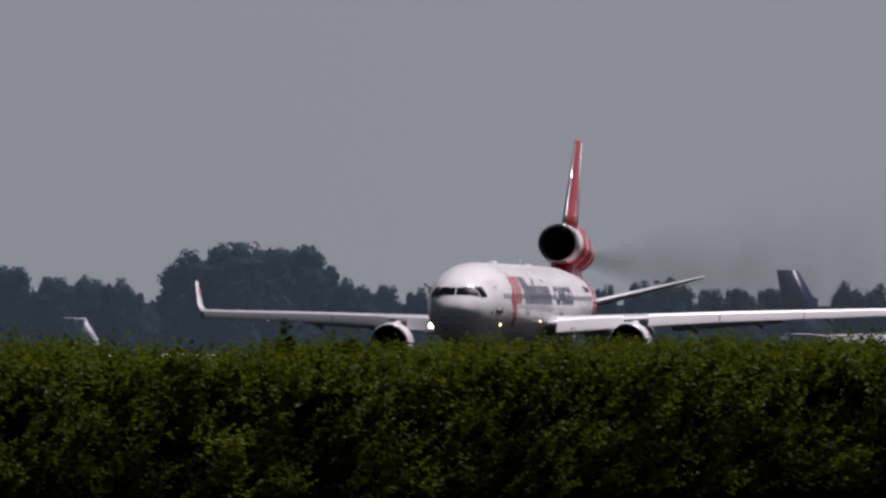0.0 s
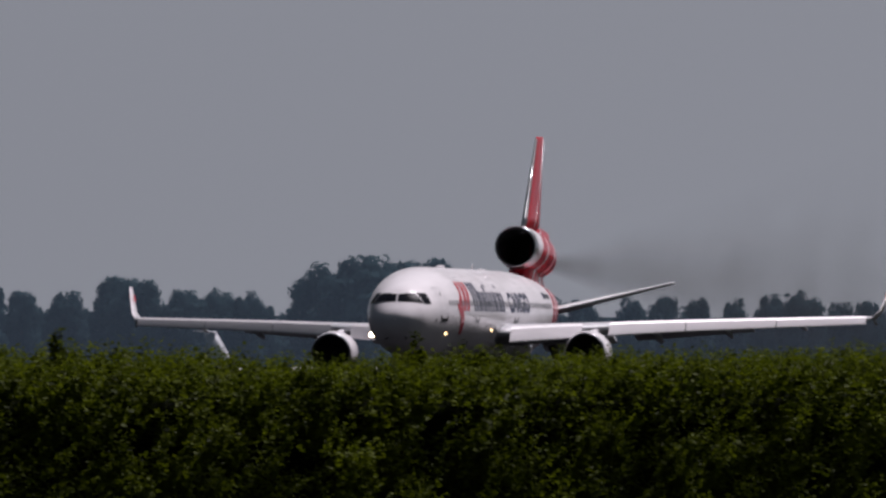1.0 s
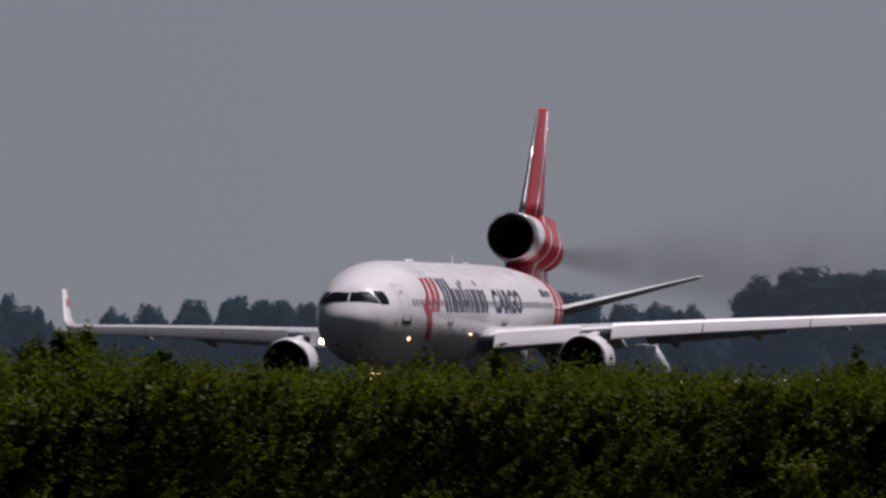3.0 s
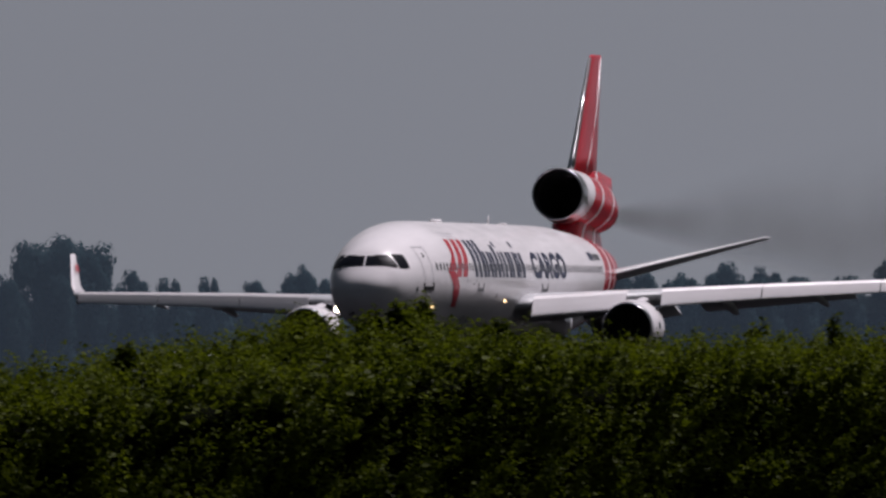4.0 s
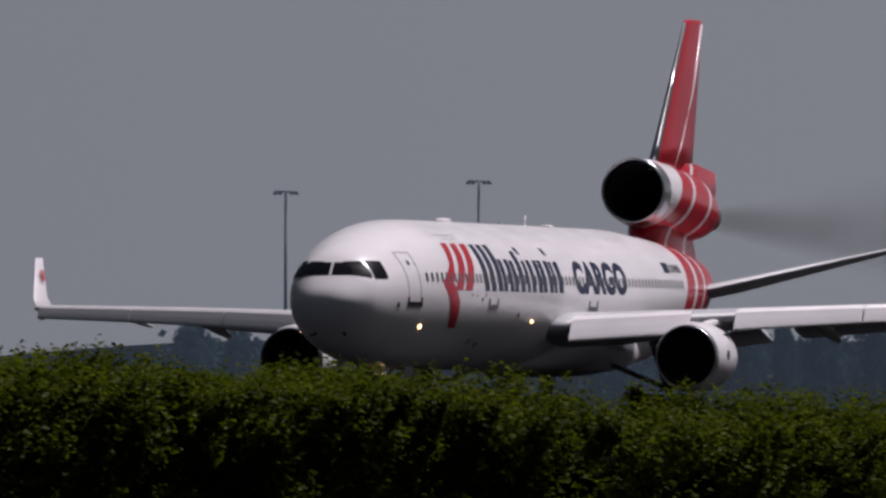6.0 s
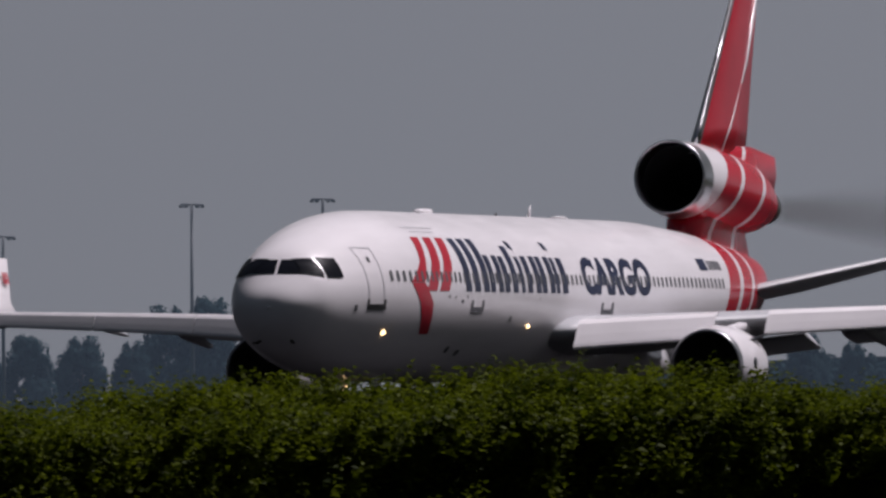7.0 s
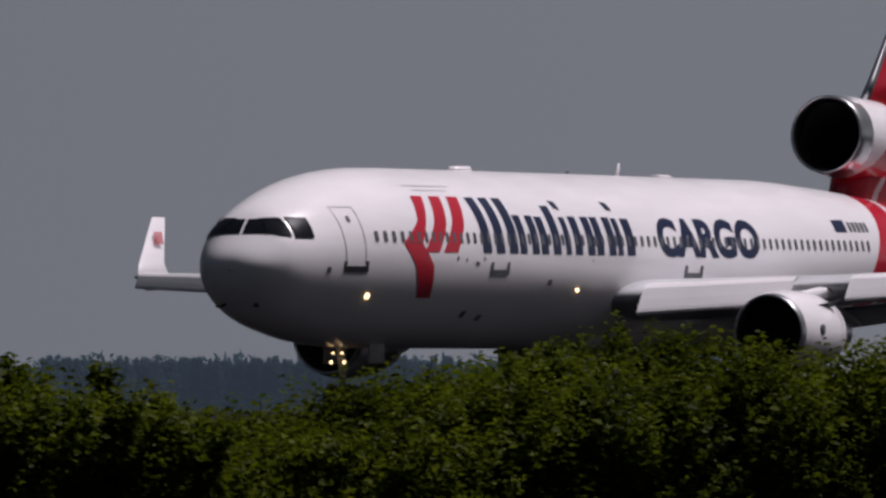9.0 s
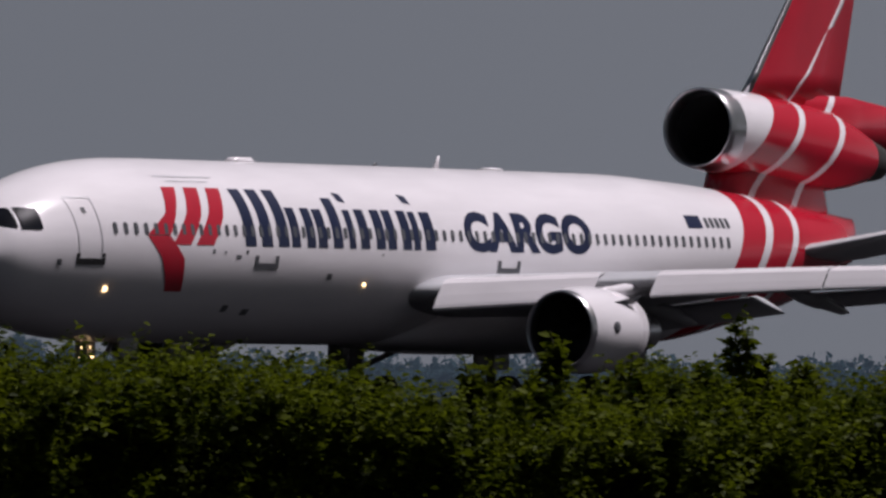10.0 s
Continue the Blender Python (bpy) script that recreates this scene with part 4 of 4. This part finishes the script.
def trees():
    kinds = [tree_kind(k, k == 3) for k in range(4)]
    rng = np.random.default_rng(11)
    rows = [
        (78.829, 8.2, 16.4, 0),
        (78.998, 7.3, 14.9, 0),
        (79.136, 6.4, 14.8, 0),
        (79.295, 4.6, 13.7, 0),
        (79.529, 8.2, 18.5, 0),
        (79.645, 10.1, 19.4, 0),
        (79.773, 11.0, 20.0, 0),
        (79.900, 10.1, 19.6, 0),
        (79.995, 7.3, 17.8, 0),
        (80.112, 6.4, 14.8, 0),
        (80.239, 5.5, 14.0, 0),
        (80.367, 4.6, 13.9, 0),
        (80.494, 5.5, 13.7, 0),
        (81.459, 5.5, 13.7, 0),
        (81.576, 5.5, 13.5, 0),
        (81.703, 6.4, 14.0, 0),
        (81.979, 5.5, 14.3, 0),
        (82.085, 5.5, 14.3, 0),
        (78.392, 5.5, 15.2, 0),
        (78.552, 6.4, 14.8, 0),
        (78.774, 10.1, 17.1, 0),
        (78.986, 6.4, 15.0, 0),
        (79.124, 6.4, 15.1, 0),
        (79.241, 5.5, 14.4, 0),
        (80.683, 5.5, 14.0, 0),
        (80.800, 5.5, 14.0, 0),
        (80.927, 4.6, 13.9, 0),
        (81.065, 5.0, 14.4, 0),
        (81.193, 5.5, 14.8, 0),
        (81.320, 6.4, 14.7, 0),
        (81.468, 5.5, 13.6, 0),
        (77.210, 5.5, 15.6, 0),
        (77.369, 6.4, 16.0, 0),
        (77.528, 5.5, 16.5, 0),
        (77.655, 5.5, 16.0, 0),
        (77.803, 5.5, 15.5, 0),
        (77.952, 6.4, 15.5, 0),
        (78.100, 6.4, 16.0, 0),
        (78.249, 5.5, 14.9, 0),
        (77.630, 4.6, 16.0, 0),
        (77.704, 4.6, 15.9, 0),
        (77.799, 5.5, 15.4, 0),
        (77.927, 4.6, 14.8, 0),
        (78.107, 5.5, 15.5, 0),
        (78.266, 4.6, 14.8, 0),
        (78.414, 5.5, 15.2, 0),
        (78.552, 5.5, 14.8, 0),
        (78.775, 9.2, 17.0, 0),
        (76.784, 5.5, 14.8, 0),
        (77.081, 5.5, 15.5, 0),
        (77.229, 5.5, 15.5, 0),
        (77.388, 5.5, 16.2, 0),
        (77.515, 6.4, 16.4, 0),
        (77.674, 6.4, 16.0, 0),
        (77.812, 4.6, 15.6, 0),
        (76.482, 5.5, 14.7, 0),
        (76.630, 4.6, 14.7, 0),
        (76.789, 6.4, 14.7, 0),
        (75.101, 6.4, 14.7, 0),
        (75.303, 4.6, 15.1, 0),
        (75.419, 5.5, 15.8, 0),
        (75.557, 8.2, 20.2, 1),
        (75.706, 8.2, 20.3, 1),
        (75.631, 9.2, 20.7, 1),
        (75.886, 6.4, 16.6, 0),
        (76.034, 5.5, 15.5, 0),
        (76.183, 4.6, 15.5, 0),
        (77.541, 6.4, 16.7, 0),
        (77.689, 7.3, 15.9, 0),
        (78.113, 7.3, 16.7, 0),
        (78.262, 6.4, 16.7, 0),
        (76.353, 5.5, 15.1, 0),
        (76.522, 5.5, 14.7, 0),
        (74.018, 4.6, 13.6, 0),
        (74.654, 4.6, 15.0, 0),
        (74.813, 5.5, 15.4, 0),
        (74.962, 3.7, 14.9, 0),
        (76.521, 5.5, 16.5, 0),
        (76.680, 5.5, 17.0, 0),
        (72.907, 4.6, 13.6, 0),
        (73.097, 4.6, 14.0, 0),
        (73.511, 4.6, 15.6, 0),
        (73.702, 4.6, 15.6, 0),
        (72.716, 5.5, 13.2, 0),
        (70.348, 8.2, 19.0, 0),
        (70.486, 9.2, 19.8, 0),
        (70.009, 7.3, 14.6, 0),
        (69.818, 7.3, 14.7, 0),
        (70.200, 5.5, 13.8, 0),
        (72.745, 5.5, 14.6, 0),
        (69.627, 7.3, 14.6, 0),
        (68.364, 4.6, 14.1, 0),
        (68.491, 5.5, 14.1, 0),
        (68.703, 7.3, 14.3, 0),
        (68.904, 6.4, 14.1, 0),
        (69.042, 3.7, 13.4, 0),
        (68.236, 5.5, 13.7, 0),
        (66.715, 5.5, 14.2, 0),
        (66.800, 5.5, 14.7, 0),
        (66.944, 6.4, 13.7, 0),
        (67.299, 6.4, 12.4, 0),
        (67.171, 5.5, 11.6, 0),
        (65.318, 5.5, 11.2, 0),
        (65.466, 5.5, 11.2, 0),
        (65.105, 5.5, 10.8, 0),
        (64.915, 5.5, 10.0, 0),
        (64.745, 5.5, 9.2, 0),
        (64.618, 4.6, 8.8, 0),
        (64.490, 4.6, 9.0, 0),
        (62.707, 3.1, 7.6, 0),
        (62.763, 3.1, 7.5, 0),
        (62.818, 3.1, 7.3, 0),
        (62.873, 3.1, 7.1, 0),
        (62.928, 3.1, 7.0, 0),
        (62.983, 3.1, 7.5, 0),
        (63.038, 3.1, 7.4, 0),
        (63.093, 3.1, 7.2, 0),
        (63.149, 3.1, 7.1, 0),
        (63.204, 3.1, 7.6, 0),
        (63.259, 3.1, 7.5, 0),
        (63.314, 3.1, 7.3, 0),
        (63.369, 3.1, 7.1, 0),
        (63.424, 3.1, 7.0, 0),
        (63.479, 3.1, 7.5, 0),
        (63.535, 3.1, 7.4, 0),
        (63.590, 3.1, 7.2, 0),
        (63.645, 3.1, 7.1, 0),
        (63.700, 3.1, 7.6, 0),
        (63.755, 3.1, 7.5, 0),
        (63.810, 3.1, 7.3, 0),
        (63.866, 3.1, 7.1, 0),
        (63.921, 3.1, 7.0, 0),
        (63.976, 3.1, 7.5, 0),
        (64.031, 3.1, 7.4, 0),
        (64.086, 3.1, 7.2, 0),
        (64.141, 3.1, 7.1, 0),
        (64.197, 3.1, 7.6, 0),
        (60.344, 6.4, 5.4, 0),
        (60.546, 7.3, 6.1, 0),
        (60.132, 5.5, 5.0, 0),
        (58.733, 7.3, 9.9, 0),
        (58.563, 7.3, 9.5, 0),
        (58.924, 5.5, 9.1, 0),
    ]
    used = [False] * 4

    def plant(k, m, size):
        if used[k]:
            ob = copy_thing(kinds[k], m)
        else:
            ob, used[k] = kinds[k], True
        ob.matrix_basis = m @ Matrix.Diagonal((*size, 1))

    for az, wide, high, boxy in rows:
        r = 2150 + rng.uniform(-60, 60)
        high -= 0.5 if 77.0 < az < 79.0 else 0.0
        wide *= 1.3 if 79.4 < az < 80.15 else 1.1
        plant(3 if boxy else int(rng.integers(0, 3)), Matrix.Translation(bearing(az, r)) @ pose(0, 0, 0, 0, 0, rng.uniform(0, 360)), (wide / 6.4, wide / 6.4, high / 9.6))
    for az in np.arange(72.7, 83.2, 0.11):
        r = 2280 + rng.uniform(-30, 30)
        wide, high = rng.uniform(5.5, 8.0), rng.uniform(9.5, 12.0)
        plant(int(rng.integers(0, 3)), Matrix.Translation(bearing(az + rng.uniform(-0.03, 0.03), r)) @ pose(0, 0, 0, 0, 0, rng.uniform(0, 360)), (wide / 6.4, wide / 6.4, high / 9.6))
    # low scrub and wood edge under the trees: one uncountable strip
    verts, faces = [], []
    for az in np.arange(57.5, 82.5, 0.006):
        edge = 12.5 if az > 72.6 else (6.0 if az > 67.5 else (5.0 if az > 65.3 else 7.6))
        for _ in range(2):
            r = 2300 + rng.uniform(-40, 40)
            h = edge * rng.uniform(0.6, 1.1) * (1 + 0.25 * noise.noise((az * 6, 0, 0)))
            foot = np.array(bearing(az + rng.uniform(-0.004, 0.004), r, 0))
            for _ in range(8):
                e, g = rng.normal(0, 0.34, 3), rng.normal(0, 0.34, 3)
                i = len(verts)
                o = foot + rng.normal(0, 0.35, 3)
                o[2] = LOW + max(0.5, h * math.sqrt(rng.random()))
                verts += [tuple(o - e), tuple(o + g), tuple(o + e), tuple(o - g)]
                faces.append((i, i + 1, i + 2, i + 3))
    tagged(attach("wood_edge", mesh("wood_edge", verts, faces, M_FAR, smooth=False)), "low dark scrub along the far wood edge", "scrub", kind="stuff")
    ring = []
    for az in np.arange(55, 85.1, 0.1):
        ring.append(float(az))
    wood_h = curve_through([54, 58.5, 59.5, 62.4, 63.2, 64.4, 66.2, 68.5, 71.5, 73.0, 86], [8.2, 8.2, 6.4, 6.2, 6.8, 6.4, 4.6, 4.2, 9.0, 13.0, 12.6])
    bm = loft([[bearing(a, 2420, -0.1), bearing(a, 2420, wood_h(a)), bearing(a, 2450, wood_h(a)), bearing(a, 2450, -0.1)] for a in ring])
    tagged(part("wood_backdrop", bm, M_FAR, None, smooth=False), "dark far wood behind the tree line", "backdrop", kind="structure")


def mast(az, r, high):
    m = new("floodlight_mast")
    m.matrix_basis = Matrix.Translation(bearing(az, r)) @ pose(0, 0, 0, 0, 0, -az)
    tagged(m, "tall grey apron floodlight mast with a lamp head", "light mast", "apron masts")
    part("pole", tube([(0, 0, 0), (0, 0, high * 0.5), (0, 0, high)], [0.32, 0.25, 0.17], 10), M_MAST, m)
    part("crossbar", box(-1.5, 1.5, -0.1, 0.1, high - 0.15, high + 0.1), M_MAST, m)
    for k in (-1.4, -0.75, 0.75, 1.4):
        part("floodlight", box(k - 0.28, k + 0.28, -0.4, 0.2, high - 0.45, high - 0.12, 0.05), M_MAST, m)


def control_tower():
    t = new("control_tower")
    t.matrix_basis = Matrix.Translation(bearing(*TOWER)) @ pose(0, 0, 0, 0, 0, -TOWER[0]) @ Matrix.Diagonal((0.97, 0.97, 0.97, 1))
    tagged(t, "tall flaring grey control tower with a white radome", "control tower")

    def ring(z, w, d, x=0.0, seg=20):
        return [(x + w * math.cos(2 * math.pi * i / seg), d * math.sin(2 * math.pi * i / seg), z) for i in range(seg)]

    part("shaft", loft([ring(0, 2.4, 2.4, -0.6), ring(32, 2.4, 2.4, -0.6), ring(47.7, 2.9, 2.9, -0.9), ring(54, 3.9, 3.8, -0.3), ring(60, 5.1, 4.8, 0.1), ring(67.5, 5.9, 5.6, -0.1), ring(83, 7.5, 7.5, -0.6)]), M_CONCRETE, t, "flaring grey concrete shaft")
    part("side_shaft", loft([ring(0, 1.75, 1.75, 6.0), ring(30, 1.75, 1.75, 6.0), ring(66, 1.9, 1.9, 5.6)]), M_CONCRETE, t)
    part("column", tube([(8.4, 0, 0), (8.3, 0, 66.5)], [0.42, 0.42], 8), M_CONCRETE, t)
    part("side_fin", loft([[(5.0, -2.4, 66.6), (11.6, -1.4, 66.6), (11.6, 1.4, 66.6), (5.0, 2.4, 66.6)], [(6.4, -2.4, 83.2), (9.5, -1.4, 83.2), (9.5, 1.4, 83.2), (6.4, 2.4, 83.2)]]), M_MAST, t, "pale grey slanting side fin")
    cab = part("cab", loft([ring(82.8, 8.8, 8.8, 0.5, 24), ring(86, 9.8, 9.8, 0.5, 24)]), M_CONCRETE, t)
    part("cab_glazing", loft([ring(86, 9.7, 9.7, 0.5, 24), ring(89.6, 10.9, 10.9, 0.5, 24)]), M_TOWERGLASS, t, "green tinted cab glazing")
    for i in range(24):
        a = 2 * math.pi * i / 24
        part("mullion", tube([(0.5 + 9.85 * math.cos(a), 9.85 * math.sin(a), 86), (0.5 + 11.0 * math.cos(a), 11.0 * math.sin(a), 89.6)], [0.2, 0.2], 6), M_CONCRETE, cab)
    roof = part("cab_roof", loft([ring(89.6, 11.2, 11.2, 0.5, 24), ring(91.3, 11.9, 11.9, 0.5, 24), ring(91.8, 11.6, 11.6, 0.5, 24), ring(92.9, 7.8, 7.8, 0.5, 24), ring(93.4, 4.4, 4.4, 0.5, 24)]), M_CONCRETE, t)
    for i in range(24):
        a = 2 * math.pi * (i + 0.5) / 24
        part("railing_post", tube([(0.5 + 11.6 * math.cos(a), 11.6 * math.sin(a), 91.6), (0.5 + 11.7 * math.cos(a), 11.7 * math.sin(a), 92.7)], [0.1, 0.1], 5), M_MAST, roof)
    bm = bmesh.new()
    bmesh.ops.create_icosphere(bm, subdivisions=4, radius=6.1, matrix=Matrix.Translation((0.7, 0, 99.0)))
    part("radome", bm, M_RADOME, t, "white spherical radome")
    part("radome_base", loft([ring(92.8, 4.3, 4.3, 0.6), ring(95.0, 3.9, 3.9, 0.6)]), M_CONCRETE, t)
    for x0, z0, x1, z1 in ((10.8, 66.6, 15.6, 47.4), (2.0, 46.9, 16.0, 47.2), (8.6, 46, 10.7, 40), (10.7, 40, 8.4, 33.5), (15.6, 47.4, 15.6, 0)):
        part("stay", tube([(x0, 0, z0), (x1, 0, z1)], [0.4, 0.4], 8), M_CONCRETE, t)
    part("side_box", box(-9.6, -7.2, -1.5, 1.5, 74.5, 77.8, 0.2), M_CONCRETE, t)
    part("ladder", tube([(-9.1, 0, 77.8), (-9.1, 0, 84.5)], [0.28, 0.28], 6), M_CONCRETE, t)


def parked_jet(az, r, turn, high, t_tail, fin_mat):
    """A parked airliner beyond the runway; its tail shows above the hedge."""
    j = new("parked_airliner")
    j.matrix_basis = Matrix.Translation(bearing(az, r)) @ pose(0, 0, 0, 0, 0, turn) @ Matrix.Diagonal((high / 12, high / 12, high / 12, 1)) @ Matrix.Translation((-33, 0, 0))
    tagged(j, "parked regional jet with a white T-tail" if t_tail else "parked airliner with a dark tail fin", "airliner")
    rings = [[(x, w * math.cos(2 * math.pi * i / 20), z + w * math.sin(2 * math.pi * i / 20)) for i in range(20)] for x, w, z in ((0, 0.2, 3.6), (2, 1.4, 3.7), (5, 1.9, 3.8), (26, 1.9, 3.8), (31, 1.3, 4.3), (36, 0.3, 5.0))]
    part("fuselage", loft(rings), M_WHITE, j)
    part("fin", loft([[(30.2, 0, 5.0), (32, -0.2, 5.0), (35.2, 0, 5.0), (32, 0.2, 5.0)], [(34.3, 0, 12), (35, -0.1, 12), (36.4, 0, 12), (35, 0.1, 12)]]), fin_mat, j)
    z = 11.8 if t_tail else 5.4
    for s in (-1, 1):
        x = 34 if t_tail else 31
        part("tailplane", wing_loft([(x, s * 0.1, z, 3.2, 0.1, 0, 0), (x + 3.0, s * 5.5, z + 0.2, 1.4, 0.1, 0, 0)]), M_WHITE, j)
        part("wing", wing_loft([(12, s * 1.5, 3.0, 6, 0.11, 0, 0), (19, s * 14, 4.0, 1.6, 0.1, 0, 0)]), M_WING, j)
        for x, y in ((14, s * 3.0),):
            part("main_gear", tube([(x + 3, y, 3), (x + 3, y, 0)], [0.3, 0.4], 8), M_STRUT, j)
    part("nose_gear", tube([(4, 0, 2.2), (4, 0, 0)], [0.2, 0.3], 8), M_STRUT, j)


def box_truck(az, r):
    t = new("box_truck")
    t.matrix_basis = Matrix.Translation(bearing(az, r)) @ pose(0, 0, 0, 0, 0, -az - 60)
    tagged(t, "white airside box truck parked beyond the runway", "truck")
    part("cargo_box", box(-1.25, 1.25, -3.2, 2.2, 1.0, 4.2, 0.06), M_WHITE, t)
    part("cab", loft([[(-1.15, 2.3, 0.6), (1.15, 2.3, 0.6), (1.15, 4.3, 0.6), (-1.15, 4.3, 0.6)], [(-1.15, 2.3, 1.7), (1.15, 2.3, 1.7), (1.15, 4.25, 1.7), (-1.15, 4.25, 1.7)], [(-1.05, 2.3, 2.8), (1.05, 2.3, 2.8), (1.05, 3.6, 2.8), (-1.05, 3.6, 2.8)]]), M_WHITE, t)
    part("windscreen", loft([[(-0.95, 4.24, 1.8), (0.95, 4.24, 1.8)], [(-0.9, 3.70, 2.7), (0.9, 3.70, 2.7)]], False, False), M_GLASS, t)
    part("chassis", box(-0.5, 0.5, -3.0, 3.8, 0.55, 1.02, 0.03), M_DARKMETAL, t)
    for y in (-2.0, 3.3):
        for x in (-0.95, 0.95):
            part("wheel", tube([(x - 0.15, y, 0.48), (x + 0.15, y, 0.48)], [0.48, 0.48], 18), M_RUBBER, t)


MASTS = [(73.089, 2000, 30.6), (73.814, 2000, 32.0), (70.924, 2000, 32.1), (70.432, 2000, 31.5), (69.723, 2000, 27.4), (67.004, 2000, 26.0)]
TOWER = (67.125, 3830)
JET_A = (81.841, 1800, 100, 14.2, False, M_NAVY)
JET_B = (79.147, 2000, 100, 8.9, True, M_WING)
hedge()
trees()
for az, r, high in MASTS:
    mast(az, r, high)
control_tower()
parked_jet(*JET_A)
parked_jet(*JET_B)
box_truck(76.16, 1500)


# ---- exhaust smoke trailing from the tail engine ----
def smoke_material(seed, slope, grow, dense):
    """Smoke that thins out away from the plume's axis and along it."""
    m, n, l, b = shader("thin_exhaust_smoke")

    def math_node(op, x=None, y=None, z=None):
        k = n.new("ShaderNodeMath")
        k.operation = op
        for i, v in enumerate((x, y, z)):
            if v is None:
                continue
            if isinstance(v, (int, float)):
                k.inputs[i].default_value = v
            else:
                l.new(v, k.inputs[i])
        return k.outputs[0]

    tc, sep, mp, nz = n.new("ShaderNodeTexCoord"), n.new("ShaderNodeSeparateXYZ"), n.new("ShaderNodeMapping"), n.new("ShaderNodeTexNoise")
    l.new(tc.outputs["Object"], sep.inputs[0])
    mp.inputs["Scale"].default_value, mp.inputs["Location"].default_value = (0.045, 0.2, 0.20), (seed, seed * 2.0, 0)
    l.new(tc.outputs["Object"], mp.inputs["Vector"])
    l.new(mp.outputs["Vector"], nz.inputs["Vector"])
    nz.inputs["Scale"].default_value, nz.inputs["Detail"].default_value = 1.0, 4
    d = math_node("SUBTRACT", sep.outputs["X"], 59.6)
    mid = math_node("MULTIPLY_ADD", d, slope, 8.9)
    reach = math_node("MULTIPLY_ADD", d, grow, 0.6)
    q = math_node("DIVIDE", math_node("SUBTRACT", sep.outputs["Z"], mid), reach)
    soft = math_node("POWER", math_node("MAXIMUM", math_node("SUBTRACT", 1.0, math_node("MULTIPLY", q, q)), 0.0), 1.6)
    along = n.new("ShaderNodeMapRange")
    along.inputs["From Min"].default_value, along.inputs["From Max"].default_value = 0, 230
    along.inputs["To Min"].default_value, along.inputs["To Max"].default_value = 1.0, 0.25
    l.new(d, along.inputs["Value"])
    patch = n.new("ShaderNodeMapRange")
    patch.inputs["From Min"].default_value, patch.inputs["From Max"].default_value = 0.3, 0.65
    patch.inputs["To Min"].default_value, patch.inputs["To Max"].default_value = 0.25, 1.0
    l.new(nz.outputs["Fac"], patch.inputs["Value"])
    fac = math_node("MULTIPLY", math_node("MULTIPLY", soft, along.outputs["Result"]), math_node("MULTIPLY", patch.outputs["Result"], dense))
    tr, df, mx = n.new("ShaderNodeBsdfTransparent"), n.new("ShaderNodeBsdfDiffuse"), n.new("ShaderNodeMixShader")
    df.inputs["Color"].default_value = (0.075, 0.064, 0.054, 1)
    l.new(fac, mx.inputs["Fac"])
    l.new(tr.outputs["BSDF"], mx.inputs[1])
    l.new(df.outputs["BSDF"], mx.inputs[2])
    l.new(mx.outputs["Shader"], n["Material Output"].inputs["Surface"])
    return m


def smoke():
    thing = new("exhaust_smoke")
    tagged(thing, "thin brown-grey exhaust smoke behind the tail engine", "smoke", kind="stuff")
    for k, (slope, grow, dense) in enumerate(((-0.002, 0.070, 0.13), (-0.010, 0.048, 0.13), (-0.018, 0.030, 0.09))):
        rings = []
        for i in range(40):
            d = 0.3 + (i / 39) ** 1.5 * 225
            r = 0.6 + d * grow
            rings.append([(59.6 + d, (k - 1) * 0.3 + r * 0.5 * math.cos(2 * math.pi * j / 24), 8.9 + d * slope + r * math.sin(2 * math.pi * j / 24)) for j in range(24)])
        part("smoke_plume", loft(rings, True, False), smoke_material(k * 3.7 + 1, slope, grow, dense), thing)
    return thing


SMOKE = smoke()


def motions():
    rows = [(t, pose(x, y, 0, -0.3, 0, h)) for t, _, _, _, x, y, h in TRACK]
    walk(AIRLINER, rows)
    walk(SMOKE, rows)


motions()
